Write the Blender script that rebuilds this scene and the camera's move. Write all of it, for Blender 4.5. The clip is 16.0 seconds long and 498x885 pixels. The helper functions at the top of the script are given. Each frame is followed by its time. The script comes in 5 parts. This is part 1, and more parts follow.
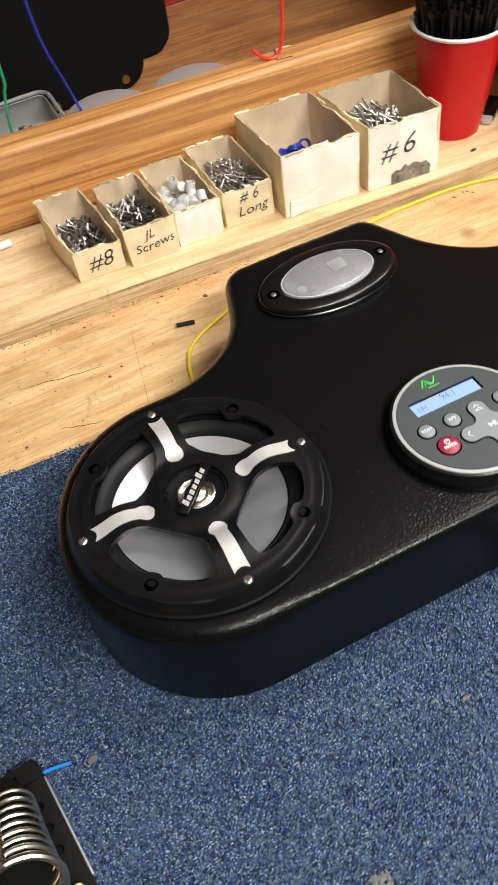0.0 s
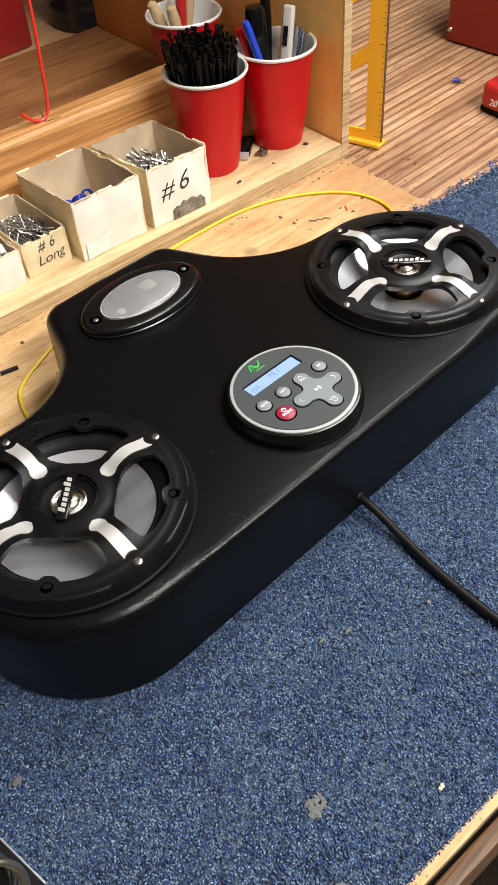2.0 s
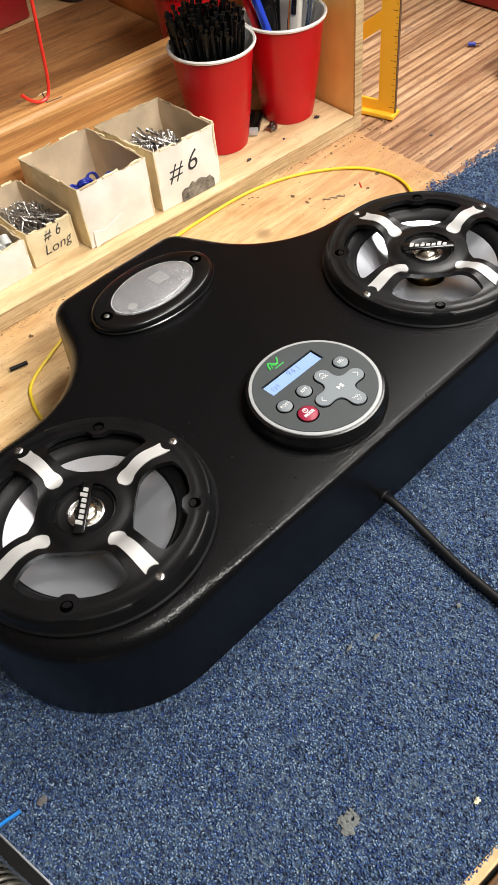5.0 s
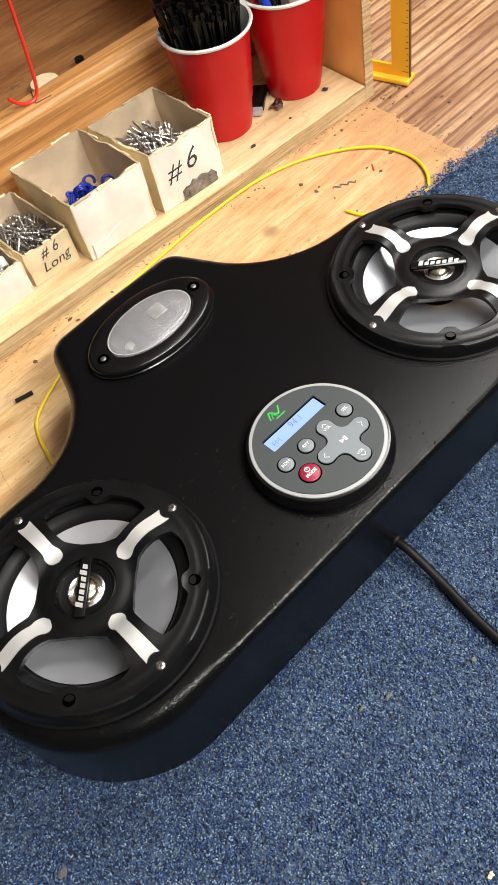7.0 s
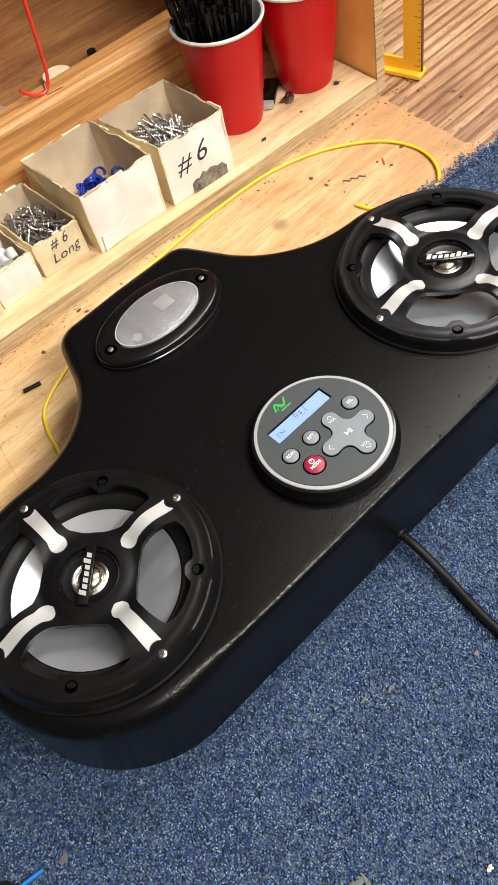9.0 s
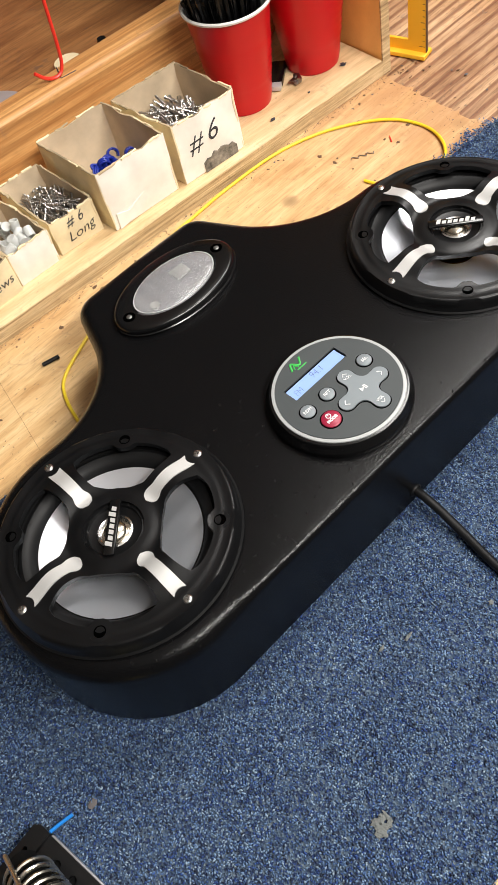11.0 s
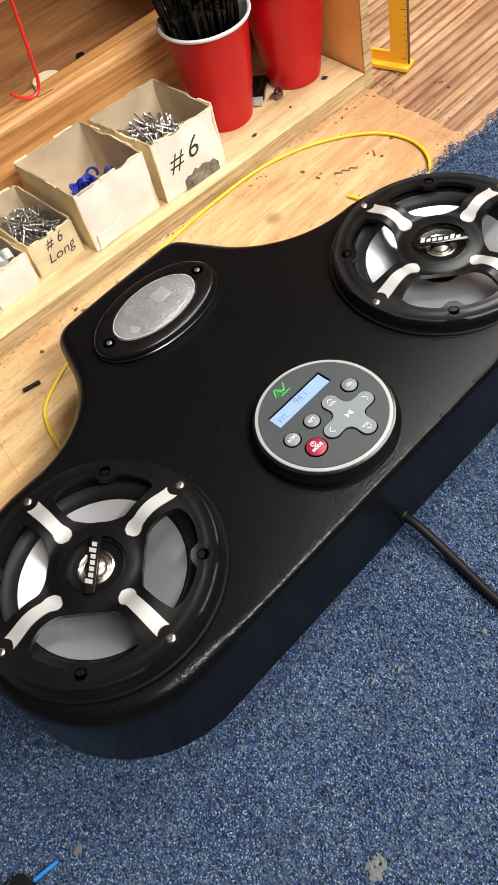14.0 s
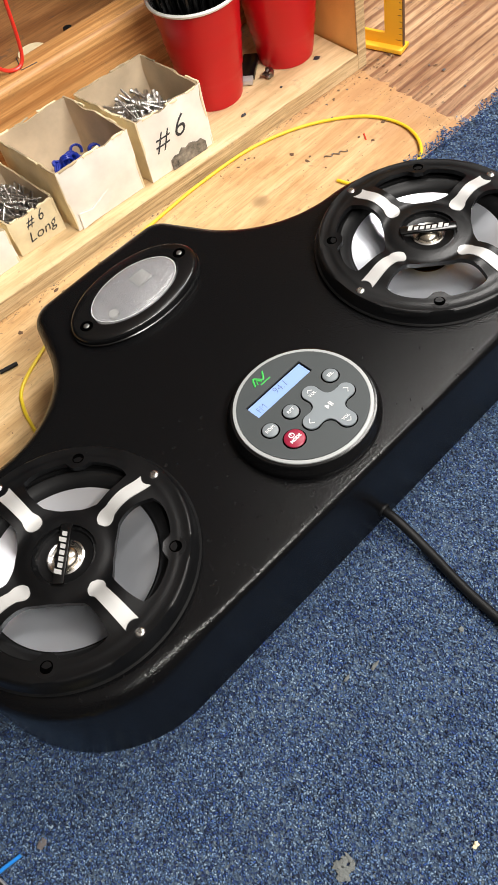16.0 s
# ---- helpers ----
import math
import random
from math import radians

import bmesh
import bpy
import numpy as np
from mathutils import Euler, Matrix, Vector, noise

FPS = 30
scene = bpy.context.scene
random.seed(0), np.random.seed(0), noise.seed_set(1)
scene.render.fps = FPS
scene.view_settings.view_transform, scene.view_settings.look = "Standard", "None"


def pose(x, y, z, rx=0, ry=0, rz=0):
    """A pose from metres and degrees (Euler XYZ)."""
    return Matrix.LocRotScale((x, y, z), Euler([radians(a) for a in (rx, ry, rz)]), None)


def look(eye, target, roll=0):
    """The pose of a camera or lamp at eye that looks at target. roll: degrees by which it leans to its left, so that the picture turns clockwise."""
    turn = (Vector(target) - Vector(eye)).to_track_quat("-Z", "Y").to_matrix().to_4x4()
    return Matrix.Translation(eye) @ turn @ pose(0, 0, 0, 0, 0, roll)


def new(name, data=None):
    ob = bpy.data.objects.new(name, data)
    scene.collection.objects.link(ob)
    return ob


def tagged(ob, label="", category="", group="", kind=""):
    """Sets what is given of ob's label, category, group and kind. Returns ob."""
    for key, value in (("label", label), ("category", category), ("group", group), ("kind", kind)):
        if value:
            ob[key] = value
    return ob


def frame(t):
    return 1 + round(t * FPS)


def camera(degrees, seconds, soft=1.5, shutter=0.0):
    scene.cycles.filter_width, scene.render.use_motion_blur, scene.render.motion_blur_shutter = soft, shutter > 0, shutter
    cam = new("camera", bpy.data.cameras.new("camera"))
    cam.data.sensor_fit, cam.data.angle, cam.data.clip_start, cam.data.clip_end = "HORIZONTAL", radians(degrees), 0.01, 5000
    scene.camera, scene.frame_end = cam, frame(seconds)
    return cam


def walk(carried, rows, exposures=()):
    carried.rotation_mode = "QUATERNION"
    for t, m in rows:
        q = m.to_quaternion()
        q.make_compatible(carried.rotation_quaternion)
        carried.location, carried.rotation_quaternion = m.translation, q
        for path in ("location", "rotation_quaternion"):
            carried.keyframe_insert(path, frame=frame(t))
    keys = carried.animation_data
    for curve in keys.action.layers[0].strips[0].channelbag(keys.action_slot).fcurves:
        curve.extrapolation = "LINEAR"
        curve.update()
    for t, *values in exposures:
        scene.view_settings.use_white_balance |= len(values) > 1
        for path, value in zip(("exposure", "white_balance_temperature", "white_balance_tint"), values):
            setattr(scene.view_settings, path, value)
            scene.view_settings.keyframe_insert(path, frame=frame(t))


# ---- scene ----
cam = camera(33.2, 16.0, 1.5, 0.4)
PATH = [
    (0, (-0.068, -0.322, 0.54), (0.34, 0.881, -1.004), -9.9),
    (0.5, (-0.113, -0.329, 0.532), (0.453, 0.825, -1.001), -9.5),
    (1, (-0.124, -0.341, 0.533), (0.595, 0.759, -0.974), -8.0),
    (1.5, (-0.131, -0.356, 0.538), (0.69, 0.706, -0.945), -6.6),
    (2, (-0.141, -0.363, 0.542), (0.734, 0.673, -0.928), -5.2),
    (2.5, (-0.146, -0.358, 0.54), (0.737, 0.67, -0.931), -5.2),
    (3, (-0.141, -0.353, 0.542), (0.736, 0.675, -0.932), -5.8),
    (3.5, (-0.137, -0.351, 0.546), (0.735, 0.673, -0.934), -5.8),
    (4, (-0.132, -0.344, 0.544), (0.726, 0.665, -0.955), -5.4),
    (4.5, (-0.13, -0.339, 0.544), (0.706, 0.667, -0.969), -6.1),
    (4.7, (-0.129, -0.337, 0.543), (0.701, 0.67, -0.974), -6.5),
    (6.8, (-0.032, -0.29, 0.586), (0.578, 0.689, -1.048), -15.7),
    (7, (-0.027, -0.29, 0.587), (0.571, 0.684, -1.054), -16.0),
    (7.5, (-0.016, -0.287, 0.583), (0.567, 0.683, -1.066), -16.2),
    (8, (-0.02, -0.291, 0.585), (0.552, 0.686, -1.064), -16.2),
    (10.3, (-0.037, -0.304, 0.585), (0.547, 0.693, -1.048), -16.8),
    (10.5, (-0.041, -0.31, 0.586), (0.537, 0.688, -1.048), -17.2),
    (11, (-0.061, -0.315, 0.582), (0.515, 0.686, -1.051), -17.4),
    (11.5, (-0.06, -0.308, 0.58), (0.514, 0.695, -1.053), -17.9),
    (12, (-0.052, -0.302, 0.579), (0.52, 0.701, -1.054), -18.3),
    (12.5, (-0.054, -0.296, 0.577), (0.516, 0.709, -1.055), -18.2),
    (13, (-0.051, -0.301, 0.58), (0.522, 0.708, -1.05), -18.3),
    (13.5, (-0.046, -0.305, 0.579), (0.537, 0.703, -1.047), -18.3),
    (14, (-0.04, -0.304, 0.577), (0.553, 0.695, -1.051), -17.9),
    (14.5, (-0.034, -0.299, 0.576), (0.554, 0.69, -1.06), -17.6),
    (15, (-0.029, -0.296, 0.576), (0.557, 0.688, -1.064), -17.3),
    (15.5, (-0.028, -0.298, 0.568), (0.556, 0.676, -1.078), -16.7),
    (16, (-0.026, -0.301, 0.567), (0.555, 0.661, -1.088), -16.3),
]
walk(cam, [(t, look(eye, target, roll)) for t, eye, target, roll in PATH], exposures=[(0.0, 0.0), (16.0, 0.0)])

# ---- world and lamps ----
world = bpy.data.worlds.new("world")
scene.world = world
world.use_nodes = True
world.node_tree.nodes["Background"].inputs[0].default_value = (0.95, 0.96, 1.0, 1)
world.node_tree.nodes["Background"].inputs[1].default_value = 0.1


def area_lamp(name, eye, target, sx, sy, watts, colour):
    data = bpy.data.lights.new(name, "AREA")
    data.shape, data.size, data.size_y, data.energy, data.color = "RECTANGLE", sx, sy, watts, colour
    ob = new(name, data)
    ob.matrix_world = look(eye, target)
    return ob


area_lamp("ceiling_lamp", (0.98, 0.12, 1.5), (0.3, 0.1, 0.0), 0.3, 1.3, 31, (1.0, 0.97, 0.93))
area_lamp("ceiling_lamp", (0.46, -1.0, 1.40), (0.25, 0.05, 0.0), 1.2, 0.12, 48, (1.0, 0.965, 0.915))


# ---- materials ----
def material(name, base=(0.5, 0.5, 0.5), rough=0.5, metal=0.0, **extra):
    m = bpy.data.materials.new(name)
    m.use_nodes = True
    b = m.node_tree.nodes["Principled BSDF"]
    b.inputs["Base Color"].default_value = (*base, 1)
    b.inputs["Roughness"].default_value = rough
    b.inputs["Metallic"].default_value = metal
    for key, value in extra.items():
        b.inputs[key.replace("_", " ")].default_value = value
    return m


def node(m, kind, **settings):
    n = m.node_tree.nodes.new(kind)
    for key, value in settings.items():
        n.inputs[key.replace("_", " ")].default_value = value
    return n


def link(m, a, b):
    m.node_tree.links.new(a, b)


def ramp(m, fac, stops):
    n = m.node_tree.nodes.new("ShaderNodeValToRGB")
    e = n.color_ramp.elements
    while len(e) < len(stops):
        e.new(0.5)
    for k, (p, c) in zip(e, stops):
        k.position, k.color = p, (*c, 1)
    link(m, fac, n.inputs[0])
    return n.outputs[0]


def coords(m, scale=(1, 1, 1), turn=0.0, kind="Object"):
    c = m.node_tree.nodes.new("ShaderNodeTexCoord")
    p = m.node_tree.nodes.new("ShaderNodeMapping")
    p.inputs["Scale"].default_value = scale
    p.inputs["Rotation"].default_value = (0, 0, radians(turn))
    link(m, c.outputs[kind], p.inputs[0])
    return p.outputs[0]


def noise_of(m, vec, scale, detail=4, rough=0.6, distort=0.0):
    n = node(m, "ShaderNodeTexNoise", Scale=scale, Detail=detail, Roughness=rough, Distortion=distort)
    link(m, vec, n.inputs["Vector"])
    return n.outputs[0]


def mix(m, fac, a, b, blend="MIX"):
    n = m.node_tree.nodes.new("ShaderNodeMix")
    n.data_type, n.blend_type = "RGBA", blend
    for socket, v in ((n.inputs[0], fac), (n.inputs[6], a), (n.inputs[7], b)):
        if isinstance(v, (int, float)):
            socket.default_value = v
        elif isinstance(v, tuple):
            socket.default_value = (*v, 1)
        else:
            link(m, v, socket)
    return n.outputs[2]


def shader(m):
    return m.node_tree.nodes["Principled BSDF"]


def bump(m, height, strength, distance):
    n = node(m, "ShaderNodeBump", Strength=strength, Distance=distance)
    link(m, height, n.inputs["Height"])
    link(m, n.outputs[0], shader(m).inputs["Normal"])


def grainy(name, base, rough, scale=900, strength=0.3, distance=0.0004, vary=0.35, metal=0.0):
    """A plain surface with a fine relief and slow uneven wear."""
    m = material(name, base, rough, metal)
    v = coords(m)
    fine, slow = noise_of(m, v, scale, 2), noise_of(m, v, scale / 40, 4)
    dark = tuple(c * (1 - vary) for c in base)
    light = tuple(min(1, c * (1 + vary * 0.6)) for c in base)
    link(m, ramp(m, slow, [(0.3, dark), (0.7, light)]), shader(m).inputs["Base Color"])
    r = node(m, "ShaderNodeMapRange", To_Min=max(0.02, rough - 0.1), To_Max=min(1, rough + 0.12))
    link(m, slow, r.inputs[0])
    link(m, r.outputs[0], shader(m).inputs["Roughness"])
    bump(m, fine, strength, distance)
    return m


def wood(name, pale, mid, dark, stretch=(3, 60, 60), turn=0.0, coarse=1.0, rough=0.6, dirt=(0.12, 0.1, 0.1), dirt_amount=0.5, relief=0.35, bands=0.0, band_amount=0.8, axis="Y", fibres=1.0):
    """Sawn softwood: long grain, darker late wood, a few knots, grime and paint specks."""
    m = material(name, mid, rough)
    v = coords(m, stretch, turn)
    plain = coords(m)
    n1 = noise_of(m, v, 1.0 * coarse, 5, 0.65, 0.8)
    n2 = noise_of(m, v, 6.0 * coarse, 3, 0.7)
    c1 = ramp(m, n1, [(0.32, dark), (0.47, mid), (0.62, pale), (0.8, mid)])
    c2 = ramp(m, n2, [(0.3, tuple(0.62 * c for c in mid)), (0.62, (1, 1, 1))])
    col = mix(m, 0.55, c1, c2, "MULTIPLY")
    if bands:
        w = node(m, "ShaderNodeTexWave", Scale=bands, Distortion=9.0, Detail=3.0, Detail_Scale=0.55)
        w.wave_type, w.bands_direction, w.wave_profile = "BANDS", axis, "SAW"
        link(m, coords(m, (0.035, 1, 1), turn), w.inputs["Vector"])
        stripe = ramp(m, w.outputs["Fac"], [(0.0, (0, 0, 0)), (0.56, (0.05, 0.05, 0.05)), (0.74, (band_amount,) * 3), (0.92, (band_amount,) * 3), (1.0, (0, 0, 0))])
        col = mix(m, stripe, col, dark)
    fibre = noise_of(m, coords(m, (14, 420, 420), turn), 1.0, 3, 0.65)
    col = mix(m, fibres, col, ramp(m, fibre, [(0.34, (0.66, 0.62, 0.57)), (0.52, (1, 1, 1)), (0.70, (1.0, 1.0, 1.0))]), "MULTIPLY")
    vor = node(m, "ShaderNodeTexVoronoi", Scale=5.0)
    link(m, plain, vor.inputs["Vector"])
    knot = ramp(m, vor.outputs["Distance"], [(0.0, (1, 1, 1)), (0.035, (0.6, 0.6, 0.6)), (0.06, (0, 0, 0))])
    col = mix(m, knot, col, tuple(0.45 * c for c in dark))
    spots = noise_of(m, plain, 45.0, 6, 0.7, 1.2)
    grime = ramp(m, spots, [(0.585, (0, 0, 0)), (0.68, (dirt_amount,) * 3)])
    col = mix(m, grime, col, dirt)
    dash = noise_of(m, coords(m, (60, 420, 420), turn), 1.0, 3, 0.6)
    col = mix(m, ramp(m, dash, [(0.57, (0, 0, 0)), (0.68, (0.7 * dirt_amount,) * 3)]), col, tuple(0.5 * k for k in dark))
    stain = noise_of(m, plain, 11.0, 5, 0.65, 0.6)
    col = mix(m, dirt_amount, col, ramp(m, stain, [(0.44, (1, 1, 1)), (0.64, (0.82, 0.70, 0.58))]), "MULTIPLY")
    specks = noise_of(m, plain, 210.0, 2, 0.5)
    col = mix(m, ramp(m, specks, [(0.68, (0, 0, 0)), (0.72, (dirt_amount,) * 3)]), col, (0.05, 0.04, 0.035))
    link(m, col, shader(m).inputs["Base Color"])
    bump(m, n2, relief, 0.0008)
    return m


def worn_end(m, near, far):
    """Trodden-in orange-brown dirt that thickens along x in uneven streaks."""
    old = shader(m).inputs["Base Color"].links[0].from_socket
    sep = m.node_tree.nodes.new("ShaderNodeSeparateXYZ")
    link(m, coords(m), sep.inputs[0])
    r = node(m, "ShaderNodeMapRange", From_Min=near, From_Max=far, To_Min=-0.20, To_Max=0.15)
    link(m, sep.outputs[0], r.inputs[0])
    add = m.node_tree.nodes.new("ShaderNodeMath")
    link(m, r.outputs[0], add.inputs[0])
    link(m, noise_of(m, coords(m, (6, 42, 30), 2), 1.0, 6, 0.7, 0.5), add.inputs[1])
    amount = ramp(m, add.outputs[0], [(0.40, (0, 0, 0)), (0.66, (0.75, 0.75, 0.75))])
    link(m, mix(m, amount, old, (0.42, 0.215, 0.095)), shader(m).inputs["Base Color"])


MAT = {}
MAT["vinyl"] = material("black_textured_vinyl", (0.0022, 0.0022, 0.0024), 0.42)
_m = MAT["vinyl"]
_v = coords(_m)
_slow = noise_of(_m, _v, 30, 5, 0.6)
_r = node(_m, "ShaderNodeMapRange", To_Min=0.20, To_Max=0.27)
link(_m, _slow, _r.inputs[0])
link(_m, _r.outputs[0], shader(_m).inputs["Roughness"])
link(_m, ramp(_m, noise_of(_m, _v, 260, 3), [(0.64, (0.0034, 0.0034, 0.0037)), (0.8, (0.012, 0.012, 0.012))]), shader(_m).inputs["Base Color"])
_peb = node(_m, "ShaderNodeTexVoronoi", Scale=820.0, Randomness=0.9)
_peb.feature = "SMOOTH_F1"
link(_m, _v, _peb.inputs["Vector"])
bump(_m, ramp(_m, _peb.outputs["Distance"], [(0.1, (1, 1, 1)), (0.62, (0, 0, 0))]), 0.68, 0.0002)
shader(_m).inputs["Specular IOR Level"].default_value = 0.18
MAT["plastic"] = grainy("black_satin_plastic", (0.0034, 0.0035, 0.0039), 0.34, 1500, 0.12, 0.0002)
MAT["gloss"] = grainy("black_gloss_plastic", (0.004, 0.004, 0.0042), 0.2, 400, 0.03, 0.0002)
MAT["rubber"] = grainy("black_rubber", (0.005, 0.005, 0.0053), 0.5, 1200, 0.1, 0.0002)
shader(MAT["plastic"]).inputs["Specular IOR Level"].default_value = 0.3
shader(MAT["rubber"]).inputs["Specular IOR Level"].default_value = 0.25
MAT["cone"] = grainy("silver_cone", (0.84, 0.87, 0.93), 0.30, 300, 0.04, 0.0002, 0.05, 0.86)
MAT["inlay"] = grainy("brushed_silver_inlay", (0.54, 0.535, 0.52), 0.45, 900, 0.1, 0.0001, 0.06, 0.35)
MAT["chrome"] = material("chrome", (0.72, 0.71, 0.69), 0.24, 1.0)
MAT["dome"] = material("champagne_metal", (0.62, 0.56, 0.46), 0.22, 1.0)
# Lightless black: flat pieces of it paint the shade inside holes, wells and gaps.
MAT["hole"] = material("hole_shade_black", (0.0005, 0.0005, 0.0005), 1.0, 0.0, Specular_IOR_Level=0.0)
MAT["steel"] = grainy("zinc_steel", (0.66, 0.65, 0.63), 0.3, 700, 0.1, 0.0002, 0.3, 1.0)
MAT["tin"] = grainy("tinned_wire_steel", (0.66, 0.62, 0.54), 0.28, 500, 0.1, 0.0002, 0.25, 1.0)
MAT["face"] = grainy("grey_face_plate", (0.045, 0.052, 0.054), 0.48, 1500, 0.06, 0.0001, 0.06)
MAT["ring"] = grainy("light_grey_ring", (0.36, 0.37, 0.37), 0.4, 900, 0.05, 0.0001, 0.05)
MAT["button"] = grainy("grey_rubber_button", (0.19, 0.215, 0.23), 0.45, 900, 0.05, 0.0001, 0.06)
MAT["red_button"] = grainy("crimson_rubber_button", (0.28, 0.014, 0.042), 0.4, 900, 0.05, 0.0001, 0.06)
MAT["white_print"] = material("white_print", (0.75, 0.75, 0.75), 0.5)
MAT["lcd_ink"] = material("lcd_segment", (0.05, 0.07, 0.17), 0.4)
MAT["green"] = material("green_print", (0.05, 0.42, 0.08), 0.5)
MAT["lcd"] = material("backlit_display", (0.2, 0.3, 0.6), 0.25)
shader(MAT["lcd"]).inputs["Emission Color"].default_value = (0.36, 0.50, 1.0, 1)
shader(MAT["lcd"]).inputs["Emission Strength"].default_value = 0.34
MAT["lens"] = material("frosted_lens", (0.72, 0.72, 0.72), 0.26, 0.0, Transmission_Weight=0.8, Alpha=1.0)
_m = MAT["lens"]
_v = coords(_m, (1, 1, 1))
_wave = node(_m, "ShaderNodeTexVoronoi", Scale=420.0)
link(_m, _v, _wave.inputs["Vector"])
bump(_m, _wave.outputs["Distance"], 0.35, 0.0004)
link(_m, ramp(_m, noise_of(_m, coords(_m, (60, 8, 10), 20), 1.0, 3), [(0.35, (0.62, 0.62, 0.63)), (0.68, (0.95, 0.95, 0.95))]), shader(_m).inputs["Base Color"])
MAT["reflector"] = grainy("grey_reflector", (0.33, 0.325, 0.345), 0.4, 200, 0.1, 0.0004, 0.25)
MAT["bulb"] = material("pale_bulb", (0.66, 0.65, 0.63), 0.3)

MAT["bench"] = wood("pale_bench_plywood", (0.80, 0.59, 0.33), (0.73, 0.50, 0.25), (0.60, 0.37, 0.165), (2.2, 16, 30), 3, 1.0, 0.5, (0.32, 0.18, 0.10), 0.55, 0.2, 9.0, 0.3, fibres=0.5)
worn_end(MAT["bench"], 0.34, 0.60)
MAT["bench_old"] = wood("weathered_bench_board", (0.65, 0.43, 0.25), (0.53, 0.335, 0.185), (0.20, 0.084, 0.04), (1.2, 20, 30), 2, 1.0, 0.6, (0.24, 0.17, 0.13), 0.6, 0.6, 22.0, 0.85)
MAT["shelf"] = wood("shelf_plywood", (0.82, 0.64, 0.39), (0.76, 0.56, 0.315), (0.67, 0.47, 0.25), (2.0, 14, 24), -3.7, 1.0, 0.45, (0.16, 0.12, 0.09), 0.3, 0.15, fibres=0.3)
MAT["shelf_back"] = wood("brown_shelf_plywood", (0.42, 0.205, 0.072), (0.37, 0.17, 0.056), (0.28, 0.12, 0.036), (2.0, 20, 24), -3.7, 1.0, 0.6, (0.08, 0.06, 0.05), 0.5, 0.3)
MAT["rail"] = wood("pine_rail", (0.72, 0.40, 0.15), (0.62, 0.315, 0.105), (0.30, 0.125, 0.036), (1.0, 30, 36), -3.7, 1.0, 0.5, (0.12, 0.09, 0.08), 0.25, 0.4, 38.0, 0.6, "DIAGONAL", fibres=0.6)
MAT["panel"] = wood("varnished_plywood_panel", (0.80, 0.46, 0.14), (0.74, 0.40, 0.11), (0.64, 0.32, 0.08), (10, 3, 2), 0, 0.5, 0.4, (0.2, 0.1, 0.04), 0.06, 0.1, fibres=0.12)
MAT["ply_edge"] = wood("plywood_edge", (0.78, 0.61, 0.37), (0.66, 0.49, 0.27), (0.34, 0.23, 0.12), (6, 6, 260), 0, 1.0, 0.7, (0.16, 0.13, 0.10), 0.28, 0.4)
MAT["nosing"] = wood("dark_bench_nosing", (0.2, 0.1, 0.035), (0.13, 0.062, 0.022), (0.06, 0.028, 0.01), (2, 40, 40), 0, 1.0, 0.55, (0.08, 0.05, 0.04), 0.4)
MAT["wall"] = grainy("painted_wall", (0.17, 0.17, 0.17), 0.8, 60, 0.2, 0.002, 0.15)
# White so that the unseen, added ceiling brightens what the cones reflect.
MAT["ceiling"] = grainy("white_ceiling_paint", (0.74, 0.74, 0.73), 0.8, 60, 0.2, 0.002, 0.06)
MAT["floor"] = grainy("concrete_floor", (0.22, 0.2, 0.18), 0.8, 60, 0.3, 0.002, 0.3)

MAT["carpet"] = material("blue_flecked_carpet", (0.05, 0.09, 0.22), 0.95)
MAT["pile"] = material("blue_flecked_pile", (0.05, 0.09, 0.22), 0.9)
PILE = [(0.0, (0.006, 0.010, 0.022)), (0.15, (0.013, 0.026, 0.068)), (0.28, (0.020, 0.054, 0.190)), (0.37, (0.038, 0.076, 0.155)), (0.55, (0.074, 0.126, 0.218)),
        (0.74, (0.118, 0.178, 0.262)), (0.88, (0.170, 0.230, 0.295)), (0.97, (0.215, 0.265, 0.300))]
_m = MAT["pile"]
_geo = _m.node_tree.nodes.new("ShaderNodeNewGeometry")
_r = ramp(_m, _geo.outputs["Random Per Island"], PILE)
_slow = ramp(_m, noise_of(_m, coords(_m), 42, 6, 0.7), [(0.32, (0.66, 0.68, 0.70)), (0.66, (1, 1, 1))])
_clump = ramp(_m, noise_of(_m, coords(_m), 230, 3, 0.6), [(0.34, (0.58, 0.66, 0.80)), (0.5, (1.02, 1.13, 1.30)), (0.66, (1.55, 1.62, 1.70))])
link(_m, mix(_m, 1.0, mix(_m, 1.0, _r, _slow, "MULTIPLY"), _clump, "MULTIPLY"), shader(_m).inputs["Base Color"])
_m = MAT["carpet"]
_vor = node(_m, "ShaderNodeTexVoronoi", Scale=620.0)
link(_m, coords(_m), _vor.inputs["Vector"])
# Pile colours at half strength, to paint the shade down between the tufts.
link(_m, mix(_m, 1.0, ramp(_m, _vor.outputs["Color"], PILE), (0.5, 0.5, 0.5), "MULTIPLY"), shader(_m).inputs["Base Color"])
bump(_m, _vor.outputs["Distance"], 0.8, 0.002)

MAT["card_out"] = grainy("cream_card", (0.82, 0.69, 0.44), 0.7, 1400, 0.3, 0.0005, 0.18)
MAT["card_white"] = grainy("white_card", (0.88, 0.83, 0.75), 0.6, 1400, 0.25, 0.0005, 0.10)
MAT["card_in"] = grainy("grey_brown_card", (0.64, 0.50, 0.34), 0.75, 1400, 0.3, 0.0005, 0.14)
MAT["card_torn"] = grainy("torn_grey_card", (0.24, 0.21, 0.17), 0.85, 4500, 0.4, 0.0006, 0.85)
MAT["marker"] = material("black_marker_ink", (0.03, 0.03, 0.035), 0.6)
